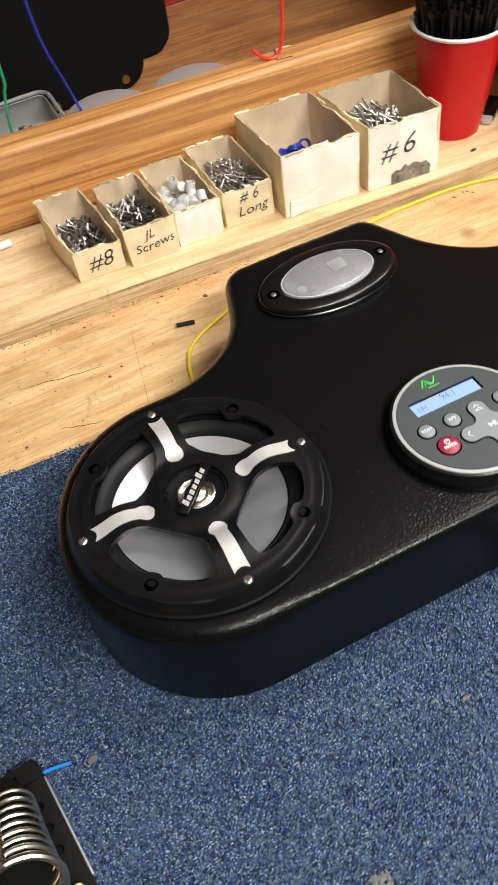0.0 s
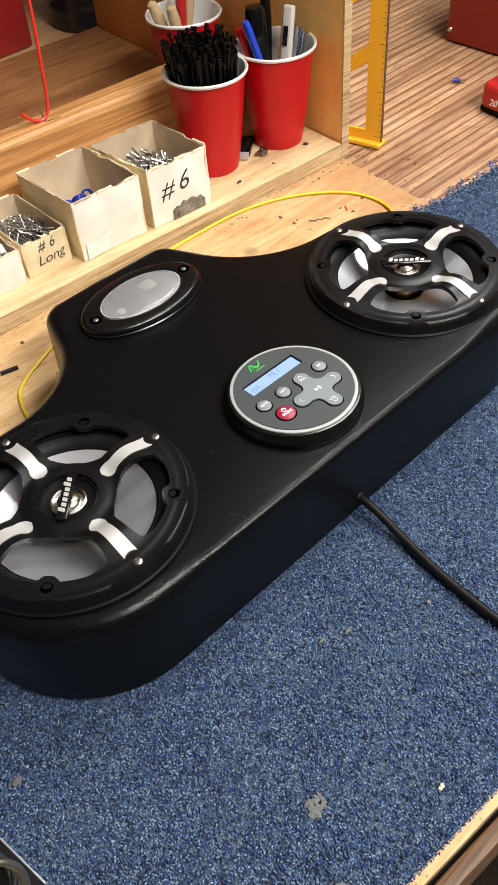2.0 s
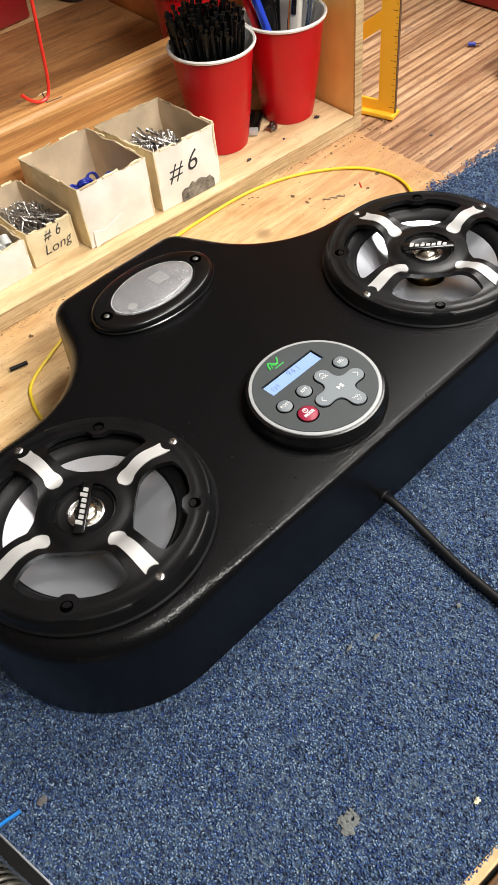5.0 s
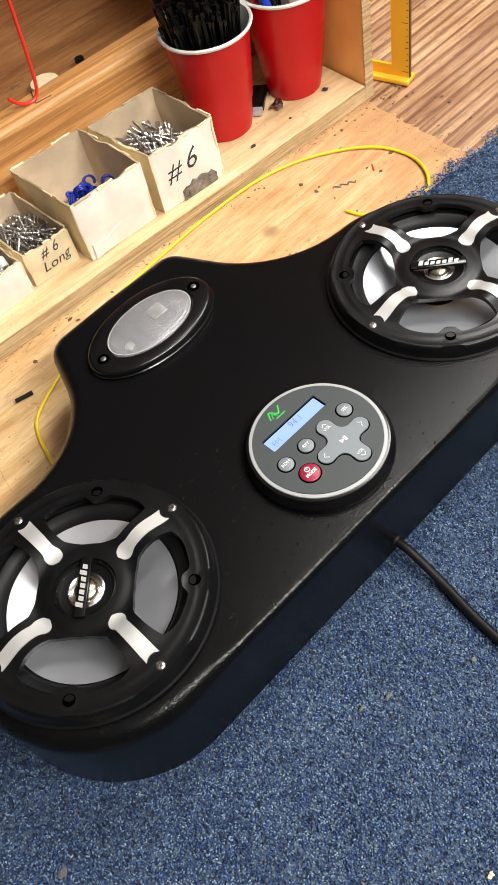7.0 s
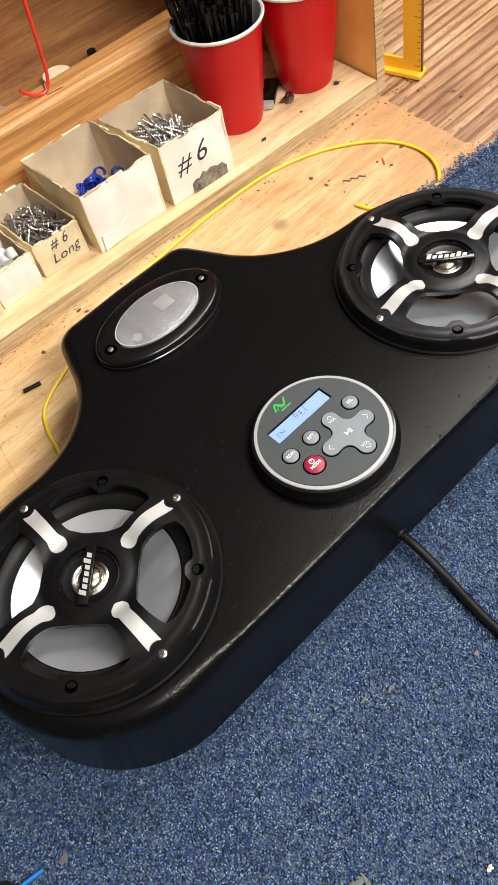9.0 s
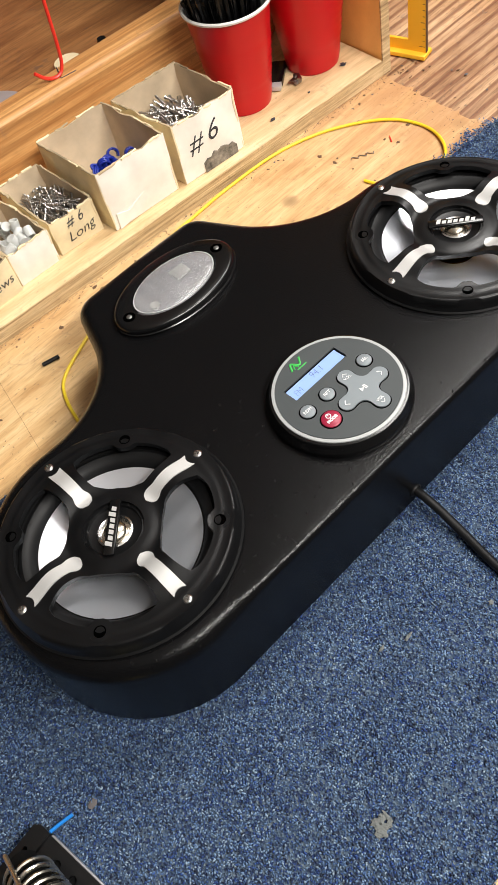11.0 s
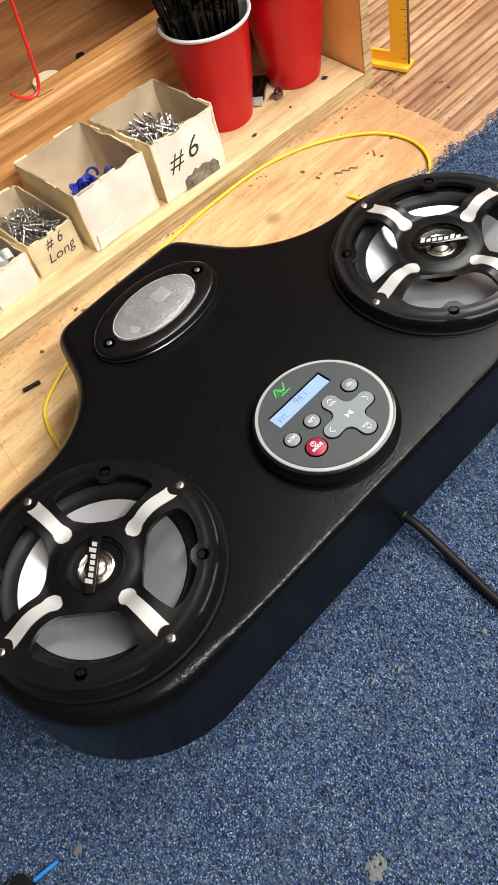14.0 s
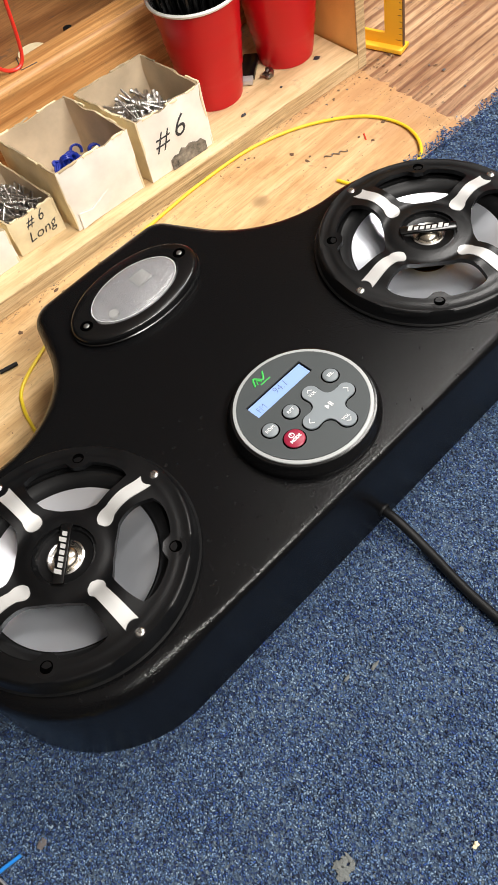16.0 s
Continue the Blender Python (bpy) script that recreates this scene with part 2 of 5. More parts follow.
MAT["cup_red"] = grainy("red_cup_plastic", (0.50, 0.004, 0.010), 0.30, 200, 0.04, 0.0003, 0.08)
shader(MAT["cup_red"]).inputs["Specular IOR Level"].default_value = 0.35
MAT["cup_white"] = grainy("white_cup_plastic", (0.78, 0.77, 0.74), 0.32, 200, 0.04, 0.0003, 0.04)
MAT["tie"] = material("black_nylon", (0.0025, 0.0025, 0.0027), 0.35, 0.0, Specular_IOR_Level=0.3)
MAT["yellow_wire"] = grainy("yellow_wire_jacket", (0.75, 0.55, 0.02), 0.4, 600, 0.05, 0.0002, 0.06)
MAT["red_wire"] = grainy("red_wire_jacket", (0.75, 0.035, 0.02), 0.35, 600, 0.05, 0.0002, 0.06)
MAT["blue_wire"] = grainy("blue_wire_jacket", (0.02, 0.03, 0.28), 0.35, 600, 0.05, 0.0002, 0.06)
MAT["cyan_wire"] = grainy("light_blue_wire_jacket", (0.015, 0.2, 0.62), 0.35, 600, 0.05, 0.0002, 0.06)
MAT["green_wire"] = grainy("green_wire_jacket", (0.03, 0.3, 0.12), 0.35, 600, 0.05, 0.0002, 0.06)
MAT["square"] = grainy("yellow_orange_plastic", (0.92, 0.50, 0.03), 0.4, 90, 0.1, 0.0004, 0.12)
MAT["tool_red"] = grainy("red_tool_box_paint", (0.26, 0.012, 0.014), 0.38, 120, 0.06, 0.0004, 0.12)
MAT["battery_red"] = grainy("red_battery_plastic", (0.5, 0.02, 0.02), 0.4, 300, 0.06, 0.0003, 0.1)
MAT["battery_grey"] = grainy("grey_battery_plastic", (0.33, 0.3, 0.22), 0.5, 300, 0.06, 0.0003, 0.1)
MAT["case_black"] = grainy("black_case_plastic", (0.002, 0.002, 0.002), 0.75, 300, 0.2, 0.0004, 0.2)
shader(MAT["case_black"]).inputs["Specular IOR Level"].default_value = 0.15
MAT["brass"] = material("dull_brass", (0.35, 0.22, 0.09), 0.4, 1.0)
MAT["bowl"] = grainy("cloudy_grey_plastic", (0.32, 0.28, 0.27), 0.45, 200, 0.05, 0.0003, 0.1)
MAT["tub"] = material("clear_cloudy_plastic", (0.55, 0.55, 0.53), 0.25, 0.0, Transmission_Weight=0.6)
MAT["cap"] = material("milky_plastic", (0.86, 0.87, 0.84), 0.28, 0.0, Transmission_Weight=0.45)
MAT["blue"] = grainy("blue_nylon", (0.010, 0.026, 0.27), 0.35, 300, 0.05, 0.0003, 0.1)
MAT["pen_blue"] = grainy("blue_pen_plastic", (0.02, 0.06, 0.55), 0.3, 300, 0.03, 0.0002, 0.05)
MAT["pen_grey"] = grainy("grey_tool_paint", (0.60, 0.57, 0.51), 0.4, 300, 0.06, 0.0002, 0.15)
MAT["handle_wood"] = grainy("bare_wood_handle", (0.5, 0.36, 0.2), 0.6, 300, 0.1, 0.0003, 0.15)
MAT["orange"] = grainy("orange_plastic", (0.7, 0.2, 0.02), 0.4, 300, 0.05, 0.0002, 0.06)
MAT["sponge"] = grainy("yellow_sponge", (0.72, 0.6, 0.25), 0.9, 350, 0.8, 0.002, 0.25)
MAT["stand"] = grainy("black_painted_steel", (0.005, 0.005, 0.0055), 0.3, 250, 0.1, 0.0003, 0.25)
MAT["worn_edge"] = grainy("worn_steel_edge", (0.42, 0.42, 0.43), 0.4, 400, 0.1, 0.0002, 0.3, 0.6)
MAT["lint"] = grainy("grey_lint", (0.36, 0.36, 0.34), 0.95, 300, 0.6, 0.001, 0.3)
MAT["tape"] = grainy("black_wrapped_film", (0.012, 0.012, 0.014), 0.25, 120, 0.5, 0.001, 0.2)


# ---- mesh helpers ----
def mesh_of(name, bm, mats, smooth=40):
    me = bpy.data.meshes.new(name)
    bmesh.ops.recalc_face_normals(bm, faces=bm.faces[:])
    bm.to_mesh(me)
    bm.free()
    for m in mats if isinstance(mats, (list, tuple)) else [mats]:
        me.materials.append(m)
    if smooth:
        me.polygons.foreach_set("use_smooth", [True] * len(me.polygons))
        me.set_sharp_from_angle(angle=radians(smooth))
    return me


def part(name, bm, mat, parent=None, label="", at=None, smooth=40):
    """Links a bmesh (or a mesh) as one mesh object, under parent if there is one."""
    me = bm if isinstance(bm, bpy.types.Mesh) else mesh_of(name, bm, mat, smooth)
    ob = new(name, me)
    if parent is not None:
        ob.parent = parent
    if at is not None:
        ob.matrix_local = at
    if label:
        tagged(ob, label)
    return ob


def thing(name, label, category, at=None, group="", kind=""):
    ob = new(name)
    ob.empty_display_size = 0.02
    if at is not None:
        ob.matrix_world = at
    return tagged(ob, label, category, group, kind)


def box(x0, x1, y0, y1, z0, z1, r=0.0, seg=2):
    bm = bmesh.new()
    bmesh.ops.create_cube(bm, size=1)
    bmesh.ops.transform(bm, matrix=Matrix.Translation(((x0 + x1) / 2, (y0 + y1) / 2, (z0 + z1) / 2)) @ Matrix.Diagonal((x1 - x0, y1 - y0, z1 - z0, 1)), verts=bm.verts)
    if r:
        bmesh.ops.bevel(bm, geom=bm.edges[:], offset=r, segments=seg, profile=0.5, affect="EDGES")
    return bm


def lathe(profile, seg=48, bm=None, m=None):
    """Turns (radius, height) pairs round z; a radius of 0 closes an end."""
    bm = bm or bmesh.new()
    rings = []
    for r, z in profile:
        if r < 1e-7:
            rings.append([bm.verts.new((0, 0, z))])
        else:
            rings.append([bm.verts.new((r * math.cos(2 * math.pi * k / seg), r * math.sin(2 * math.pi * k / seg), z)) for k in range(seg)])
    for a, b in zip(rings, rings[1:]):
        for k in range(seg):
            j = (k + 1) % seg
            if len(a) == 1 and len(b) > 1:
                bm.faces.new((a[0], b[j], b[k]))
            elif len(b) == 1 and len(a) > 1:
                bm.faces.new((a[k], a[j], b[0]))
            elif len(a) > 1:
                bm.faces.new((a[k], a[j], b[j], b[k]))
    if m is not None:
        made = [v for ring in rings for v in ring]
        bmesh.ops.transform(bm, matrix=m, verts=made)
    return bm


def smooth_line(points, n=8):
    """A Catmull-Rom line through the points."""
    p = [Vector(q) for q in points]
    p = [p[0] * 2 - p[1]] + p + [p[-1] * 2 - p[-2]]
    out = []
    for k in range(1, len(p) - 2):
        for i in range(n):
            t = i / n
            a, b, c, d = p[k - 1:k + 3]
            out.append(0.5 * ((2 * b) + (c - a) * t + (2 * a - 5 * b + 4 * c - d) * t * t + (3 * b - a - 3 * c + d) * t ** 3))
    out.append(p[-2])
    return out


def tube(points, radius, seg=8, bm=None):
    bm = bm or bmesh.new()
    pts = [Vector(q) for q in points]
    side = Vector((0.31, 0.17, 0.93))
    rings = []
    for k, p in enumerate(pts):
        d = (pts[min(k + 1, len(pts) - 1)] - pts[max(k - 1, 0)]).normalized()
        side = (side - d * side.dot(d)).normalized()
        up = d.cross(side)
        r = radius[k] if isinstance(radius, list) else radius
        rings.append([bm.verts.new(p + r * (math.cos(a) * side + math.sin(a) * up)) for a in (2 * math.pi * i / seg for i in range(seg))])
    for a, b in zip(rings, rings[1:]):
        for i in range(seg):
            j = (i + 1) % seg
            bm.faces.new((a[i], a[j], b[j], b[i]))
    bm.faces.new(rings[0][::-1])
    bm.faces.new(rings[-1])
    return bm


def prism(loops, z0, z1, bevel=0.0):
    """A flat plate with its outline first and its holes after, between two heights."""
    bm = bmesh.new()
    edges = []
    for loop in loops:
        vs = [bm.verts.new((x, y, z0)) for x, y in loop]
        edges += [bm.edges.new((vs[k], vs[(k + 1) % len(vs)])) for k in range(len(vs))]
    bmesh.ops.triangle_fill(bm, use_beauty=True, use_dissolve=False, edges=edges)
    faces = bm.faces[:]
    ext = bmesh.ops.extrude_face_region(bm, geom=faces)
    bmesh.ops.translate(bm, vec=(0, 0, z1 - z0), verts=[v for v in ext["geom"] if isinstance(v, bmesh.types.BMVert)])
    return bm


def circle(cx, cy, r, n=32, a0=0.0):
    return [(cx + r * math.cos(a0 + 2 * math.pi * k / n), cy + r * math.sin(a0 + 2 * math.pi * k / n)) for k in range(n)]


def lettering(body, size, m, shear=0.0, thin=0.0, depth=0.00012):
    """A mesh of text in the built-in font, centred, moved by m."""
    c = bpy.data.curves.new("lettering", "FONT")
    c.body, c.size, c.shear, c.offset, c.extrude, c.align_x, c.align_y, c.resolution_u = body, size, shear, thin, depth, "CENTER", "CENTER", 3
    ob = new("lettering", c)
    me = bpy.data.meshes.new_from_object(ob.evaluated_get(bpy.context.evaluated_depsgraph_get()))
    bpy.data.objects.remove(ob)
    bpy.data.curves.remove(c)
    me.transform(m)
    return me


def written(name, body, size, m, mat, parent, shear=0.0, thin=0.0, depth=0.00012, label=""):
    me = lettering(body, size, m, shear, thin, depth)
    me.materials.clear()
    me.materials.append(mat)
    return part(name, me, mat, parent, label)


def merge(bms):
    out = bmesh.new()
    for b in bms:
        me = bpy.data.meshes.new("merge")
        b.to_mesh(me)
        b.free()
        out.from_mesh(me)
        bpy.data.meshes.remove(me)
    return out


def moved(bm, m):
    bmesh.ops.transform(bm, matrix=m, verts=bm.verts)
    return bm


def setting(name, bm, mat, label, smooth=40):
    return tagged(part(name, bm, mat, None, "", None, smooth), label, kind="structure")


# ---- the shell of the workshop: unseen, added to close in light and reflections ----
setting("floor", box(-2.2, 2.6, -2.2, 2.2, -1.0, -0.92), MAT["floor"], "grey concrete workshop floor below the bench")
setting("ceiling", box(-2.2, 2.6, -2.2, 2.2, 1.62, 1.7), MAT["ceiling"], "unseen white ceiling added over the bench to reflect in the cones")
setting("wall_north", box(-2.2, 2.6, 2.2, 2.3, -1.0, 1.7), MAT["wall"], "unseen plain wall added behind the bench to close the room")
setting("wall_south", box(-2.2, 2.6, -2.3, -2.2, -1.0, 1.7), MAT["wall"], "unseen plain wall added facing the bench to close the room")
setting("wall_west", box(-2.3, -2.2, -2.3, 2.3, -1.0, 1.7), MAT["wall"], "unseen plain wall added at one end of the bench")
setting("wall_east", box(2.6, 2.7, -2.3, 2.3, -1.0, 1.7), MAT["wall"], "unseen plain wall added at the other end of the bench")

# ---- the bench ----
SHELF_TURN = -3.7
SHELF = pose(0, 0.325, 0, 0, 0, SHELF_TURN)      # along the shelf's front edge
bench = thing("workbench", "long wooden workbench with pale plywood top and worn boards", "workbench")
BT = pose(0, 0.325, 0, 0, 0, SHELF_TURN)
JOINT_SLOPE = 0.04


def ragged_board():
    """The pale top layer; its end has splintered away in an uneven line."""
    edge = []
    n = 700
    for k in range(n):
        v = -0.6335 + (1.3 + 0.6335) * k / (n - 1)
        splinter = 0.009 * max(0.0, noise.noise(Vector((v * 170, 5.2, 0))))
        edge.append((0.604 + JOINT_SLOPE * v + 0.004 * noise.noise(Vector((v * 9, 3.1, 0))) + 0.002 * noise.noise(Vector((v * 47, 1.7, 0))) + splinter, v))
    return prism([[(-1.6, -0.6335)] + edge + [(-1.6, 1.3)]], -0.0012, 0.0)


part("pale_board", moved(ragged_board(), BT), MAT["bench"], bench, "pale plywood layer with dark marks and splintered end", smooth=20)
part("weathered_board", moved(box(-1.6, 2.2, -0.6335, 1.3, -0.03, -0.0013, 0.0012), BT), MAT["bench_old"], bench, "coarse-grained weathered reddish board")
# Black strip sunk in the front groove, put in for its shade.
part("shadow_gap", moved(box(-1.6, 2.2, -0.6363, -0.6337, -0.03, -0.009), BT), MAT["case_black"], bench)
part("nosing", moved(box(-1.6, 2.2, -0.6475, -0.6365, -0.05, -0.003, 0.003), BT), MAT["nosing"], bench, "dark brown wooden front edge")
for lx in (-1.5, 0.3, 2.1):
    for ly in (-0.6, 1.2):
        part("leg", moved(box(lx - 0.045, lx + 0.045, ly - 0.045, ly + 0.045, -0.92, -0.0305, 0.003), BT), MAT["nosing"], bench)

# ---- carpet ----
CARPET = (-0.9, 0.76, -0.627, -0.160)
carpet = setting("carpet", moved(box(CARPET[0], CARPET[1], CARPET[2], CARPET[3], 0.0004, 0.0045, 0.0015), BT), MAT["carpet"], "blue flecked carpet offcut laid over the bench top")

# ---- the sound bar ----
MID = 0.1815
GAP = 0.363
TOP_L = 0.0922          # height of the lid over the origin


def lid(x, y):
    return TOP_L - 0.022 * y - 0.009 * x


LID = Matrix.Translation((0, 0, TOP_L)) @ Euler((math.atan(-0.022), math.atan(0.009), 0)).to_matrix().to_4x4()


def bar_outline():
    """Half of the outline by arcs and lines, from the middle of the front round one end to the middle of the back, then mirrored."""
    pts = []
    R, front, back = 0.0990, -0.1030, 0.1090
    n = 12
    for k in range(n):
        pts.append((MID - (MID - 0.0) * k / n, front))
    for k in range(25):
        a = -math.pi / 2 - math.pi / 2 * k / 24
        pts.append((R * math.cos(a), -front * math.sin(a)))
    for k in range(1, 25):
        a = math.pi - math.pi / 2 * k / 24
        pts.append((R * math.cos(a), back * math.sin(a)))
    def shoulder(x0, r, top, c):
        """From the end's back to the middle of the tab: a hollow curve, a straight flank, a rounded corner."""
        out = []
        for k in range(1, 17):
            a = top * k / 16
            out.append((x0 + r * math.sin(a), back + r * (1 - math.cos(a))))
        x1, y1 = out[-1]
        y2 = 0.2145 - c * (1 - math.cos(top))
        x2 = x1 + (y2 - y1) / math.tan(top)
        for k in range(1, 5):
            out.append((x1 + (x2 - x1) * k / 4, y1 + (y2 - y1) * k / 4))
        for k in range(1, 11):
            a = top * (1 - k / 10)
            out.append((x2 + c * (math.sin(top) - math.sin(a)), y2 + c * (math.cos(a) - math.cos(top))))
        x3 = out[-1][0]
        for k in range(1, 6):
            out.append((x3 + (MID - x3) * k / 6, 0.2145 + 0.001 * k / 6))
        return out
    near = pts + shoulder(0.0155, 0.089, radians(71), 0.024)
    far = pts + shoulder(-0.006, 0.102, radians(66), 0.024)
    return near + [(MID, 0.2155)] + [(2 * MID - x, y) for x, y in far[:0:-1]]


def inset(loop, d):
    """Moves a loop inward by d, one length for all points or one for each."""
    out = []
    n = len(loop)
    for k in range(n):
        (ax, ay), (bx, by) = loop[k - 1], loop[(k + 1) % n]
        tx, ty = bx - ax, by - ay
        s = math.hypot(tx, ty)
        e = d[k] if isinstance(d, list) else d
        out.append((loop[k][0] + e * ty / s, loop[k][1] - e * tx / s))
    return out


OUT = bar_outline()
soundbar = thing("sound_bar", "black vinyl sound bar with two silver-coned speakers on carpet", "sound bar")


def housing():
    bm = bmesh.new()
    rings = []

    def radius(x, y):
        """The edge is tight along the front and softer round the ends and the back."""
        t = min(1.0, max(0.0, (abs(x - MID) - 0.13) / 0.06, (y + 0.06) / 0.08))
        return 0.0062 + 0.0070 * t * t * (3 - 2 * t)
    R = [radius(x, y) for x, y in OUT]

    def ring(d, height):
        rings.append([bm.verts.new((x, y, height(x, y, q))) for (x, y), q in zip(inset(OUT, d), R)])
    ring(0.004, lambda x, y, q: 0.0062)
    ring(0.0, lambda x, y, q: 0.0095)
    for f in (0.3, 0.65, 1.0):
        ring(0.001 * f, lambda x, y, q: 0.0095 + (lid(x, y) - q - 0.0095) * f)
    for k in range(1, 8):
        a = math.pi / 2 * k / 7
        ring([0.001 + q * (1 - math.cos(a)) for q in R], lambda x, y, q: lid(x, y) - q + q * math.sin(a))
    for a, b in zip(rings, rings[1:]):
        for k in range(len(a)):
            j = (k + 1) % len(a)
            bm.faces.new((a[k], a[j], b[j], b[k]))
    bm.faces.new(rings[0][::-1])
    edges = [bm.edges.get((rings[-1][k], rings[-1][(k + 1) % len(OUT)])) for k in range(len(OUT))]
    for cx in (0.0, GAP):
        top = [bm.verts.new((x, y, lid(x, y))) for x, y in circle(cx, 0, 0.0735, 64)]
        low = [bm.verts.new((v.co.x, v.co.y, v.co.z - 0.012)) for v in top]
        for k in range(64):
            j = (k + 1) % 64
            edges.append(bm.edges.new((top[k], top[j])))
            bm.faces.new((top[k], low[k], low[j], top[j]))
    bmesh.ops.triangle_fill(bm, use_beauty=True, use_dissolve=False, edges=edges)
    return bm


part("housing", housing(), MAT["vinyl"], soundbar, "black leather-grained vinyl housing with rounded edge")

# speaker
HUB, WIN1, WIN2, RIM = 0.0215, 0.0330, 0.0700, 0.087


def grille_height(r, spoke):
    """Height of the grille over the lid: the rim, the spokes that rise to the hub, the hub's bowl."""
    def step(a, b, x):
        t = min(1, max(0, (x - a) / (b - a)))
        return t * t * (3 - 2 * t)
    h = 0.0118
    h -= 0.0105 * step(0.0825, 0.087, r)
    h -= 0.0005 * step(0.0740, 0.0765, r) * (1 - step(0.0785, 0.0835, r))
    h -= 0.0020 * math.exp(-((r - 0.0335) / 0.0065) ** 2)
    if 0.030 < r < 0.072:
        h += 0.0046 * math.sin(math.pi * (r - 0.030) / 0.042) ** 2
    return h


def grille():
    """Ring, four spokes and hub as one skin on a grid that follows the openings' edges."""
    bm = bmesh.new()
    ns, nk = 20, 6
    width = lambda r: 0.0108 + 0.0050 * max(0, (r - 0.050) / 0.0205) ** 2 + 0.0036 * max(0, (0.045 - r) / 0.012) ** 2
    cols = []
    for q in range(4):
        for k in range(2 * ns):
            cols.append((q, -1 + k / ns, True))
        for k in range(nk):
            cols.append((q, k / nk, False))
    prow = [("in", k / 8) for k in range(8)] + [("win", k / 12) for k in range(13)] + [("out", k / 14) for k in range(1, 15)]

    def place(col, row):
        q, s, window = col
        kind, p = row
        sw = s if window else 1.0
        corner = abs(sw) ** 7
        r1 = WIN1 + 0.0060 * abs(sw) ** 4
        r2 = WIN2 - 0.0036 * corner - 0.0050 * math.exp(-(sw / 0.17) ** 4)
        if kind == "in":
            r = HUB + (r1 - HUB) * p
        elif kind == "win":
            r = r1 + (r2 - r1) * p
        else:
            r = r2 + (RIM - r2) * p
        half = math.pi / 4 - min(math.pi / 4 - 0.08, width(min(max(r, WIN1), WIN2)) / min(max(r, WIN1), WIN2 + 0.003))
        mid = math.pi / 4 + q * math.pi / 2
        if window:
            a = mid + s * half
        else:
            a = mid + half + s * 2 * (math.pi / 4 - half)
        z = grille_height(r, not window)
        return Vector((r * math.cos(a), r * math.sin(a), z))
    grid = [[bm.verts.new(place(c, w)) for w in prow] for c in cols]
    nc = len(cols)
    for i in range(nc):
        q, s, window = cols[i]
        for j in range(len(prow) - 1):
            if window and prow[j][0] == "win" and prow[j + 1][0] == "win":
                continue
            a, b = grid[i], grid[(i + 1) % nc]
            bm.faces.new((a[j], a[j + 1], b[j + 1], b[j]))
    bmesh.ops.delete(bm, geom=[v for v in bm.verts if not v.link_faces], context="VERTS")
    bmesh.ops.recalc_face_normals(bm, faces=bm.faces[:])
    if sum(f.normal.z for f in bm.faces) < 0:
        bmesh.ops.reverse_faces(bm, faces=bm.faces[:])
    edge = [e for e in bm.edges if e.is_boundary]
    ext = bmesh.ops.extrude_edge_only(bm, edges=edge)
    low = [v for v in ext["geom"] if isinstance(v, bmesh.types.BMVert)]
    for v in low:
        r = math.hypot(v.co.x, v.co.y)
        v.co.z = 0.0003 if r > 0.08 else v.co.z - 0.004
        if 0.03 < r < 0.07:
            v.co.x *= 0.998
            v.co.y *= 0.998
    return bm


def inlay(angle):
    """Silver strip along a spoke: a round knob by the hub, a hollow end by the screw."""
    bm = bmesh.new()
    n = 26
    rows = []
    r0, r1 = 0.0290, 0.0705
    for k in range(n + 1):
        t = k / n
        r = r0 + (r1 - r0) * t
        knob = 0.0061
        w = 0.0042 + 0.0010 * t
        if r < r0 + 2 * knob:
            u = (r - r0 - knob) / knob
            kw = knob * math.sqrt(max(0.0, 1 - u * u))
            w = kw if u < 0.45 else max(w, kw)
        rows.append((r, max(w, 0.0006)))
    cells = []
    for r, w in rows:
        line = []
        for s in (-1, -0.5, 0, 0.5, 1):
            rr = r - 0.0028 * (1 - s * s) * max(0, (r - 0.065) / 0.0065)
            p = Vector((rr, s * w, 0))
            line.append(bm.verts.new((p.x, p.y, grille_height(math.hypot(p.x, p.y), True) + 0.0007)))
        cells.append(line)
    for a, b in zip(cells, cells[1:]):
        for k in range(4):
            bm.faces.new((a[k], b[k], b[k + 1], a[k + 1]))
    ext = bmesh.ops.extrude_edge_only(bm, edges=[e for e in bm.edges if e.is_boundary])
    for v in ext["geom"]:
        if isinstance(v, bmesh.types.BMVert):
            v.co.z -= 0.0012
    return moved(bm, Matrix.Rotation(angle, 4, "Z"))


def screw_head(r, h):
    """A pan head with a cross recess."""
    bm = lathe([(r, 0), (r * 1.02, h * 0.25), (r * 0.9, h * 0.7), (r * 0.6, h), (r * 0.34, h * 1.05), (r * 0.3, h * 0.55), (0, h * 0.5)], 16)
    bars = [box(-r * 0.58, r * 0.58, -r * 0.09, r * 0.09, h * 0.98, h * 1.06), moved(box(-r * 0.58, r * 0.58, -r * 0.09, r * 0.09, h * 0.98, h * 1.06), Matrix.Rotation(math.pi / 2, 4, "Z"))]
    return merge([bm] + bars)


MESH = {}
MAT["dull_screw"] = grainy("dull_steel", (0.30, 0.30, 0.29), 0.5, 600, 0.2, 0.0003, 0.4, 1.0)
MESH["screw_head"] = mesh_of("screw_head", screw_head(0.0036, 0.0024), MAT["chrome"])
MESH["small_screw_head"] = mesh_of("small_screw_head", screw_head(0.0024, 0.0008), MAT["dull_screw"])


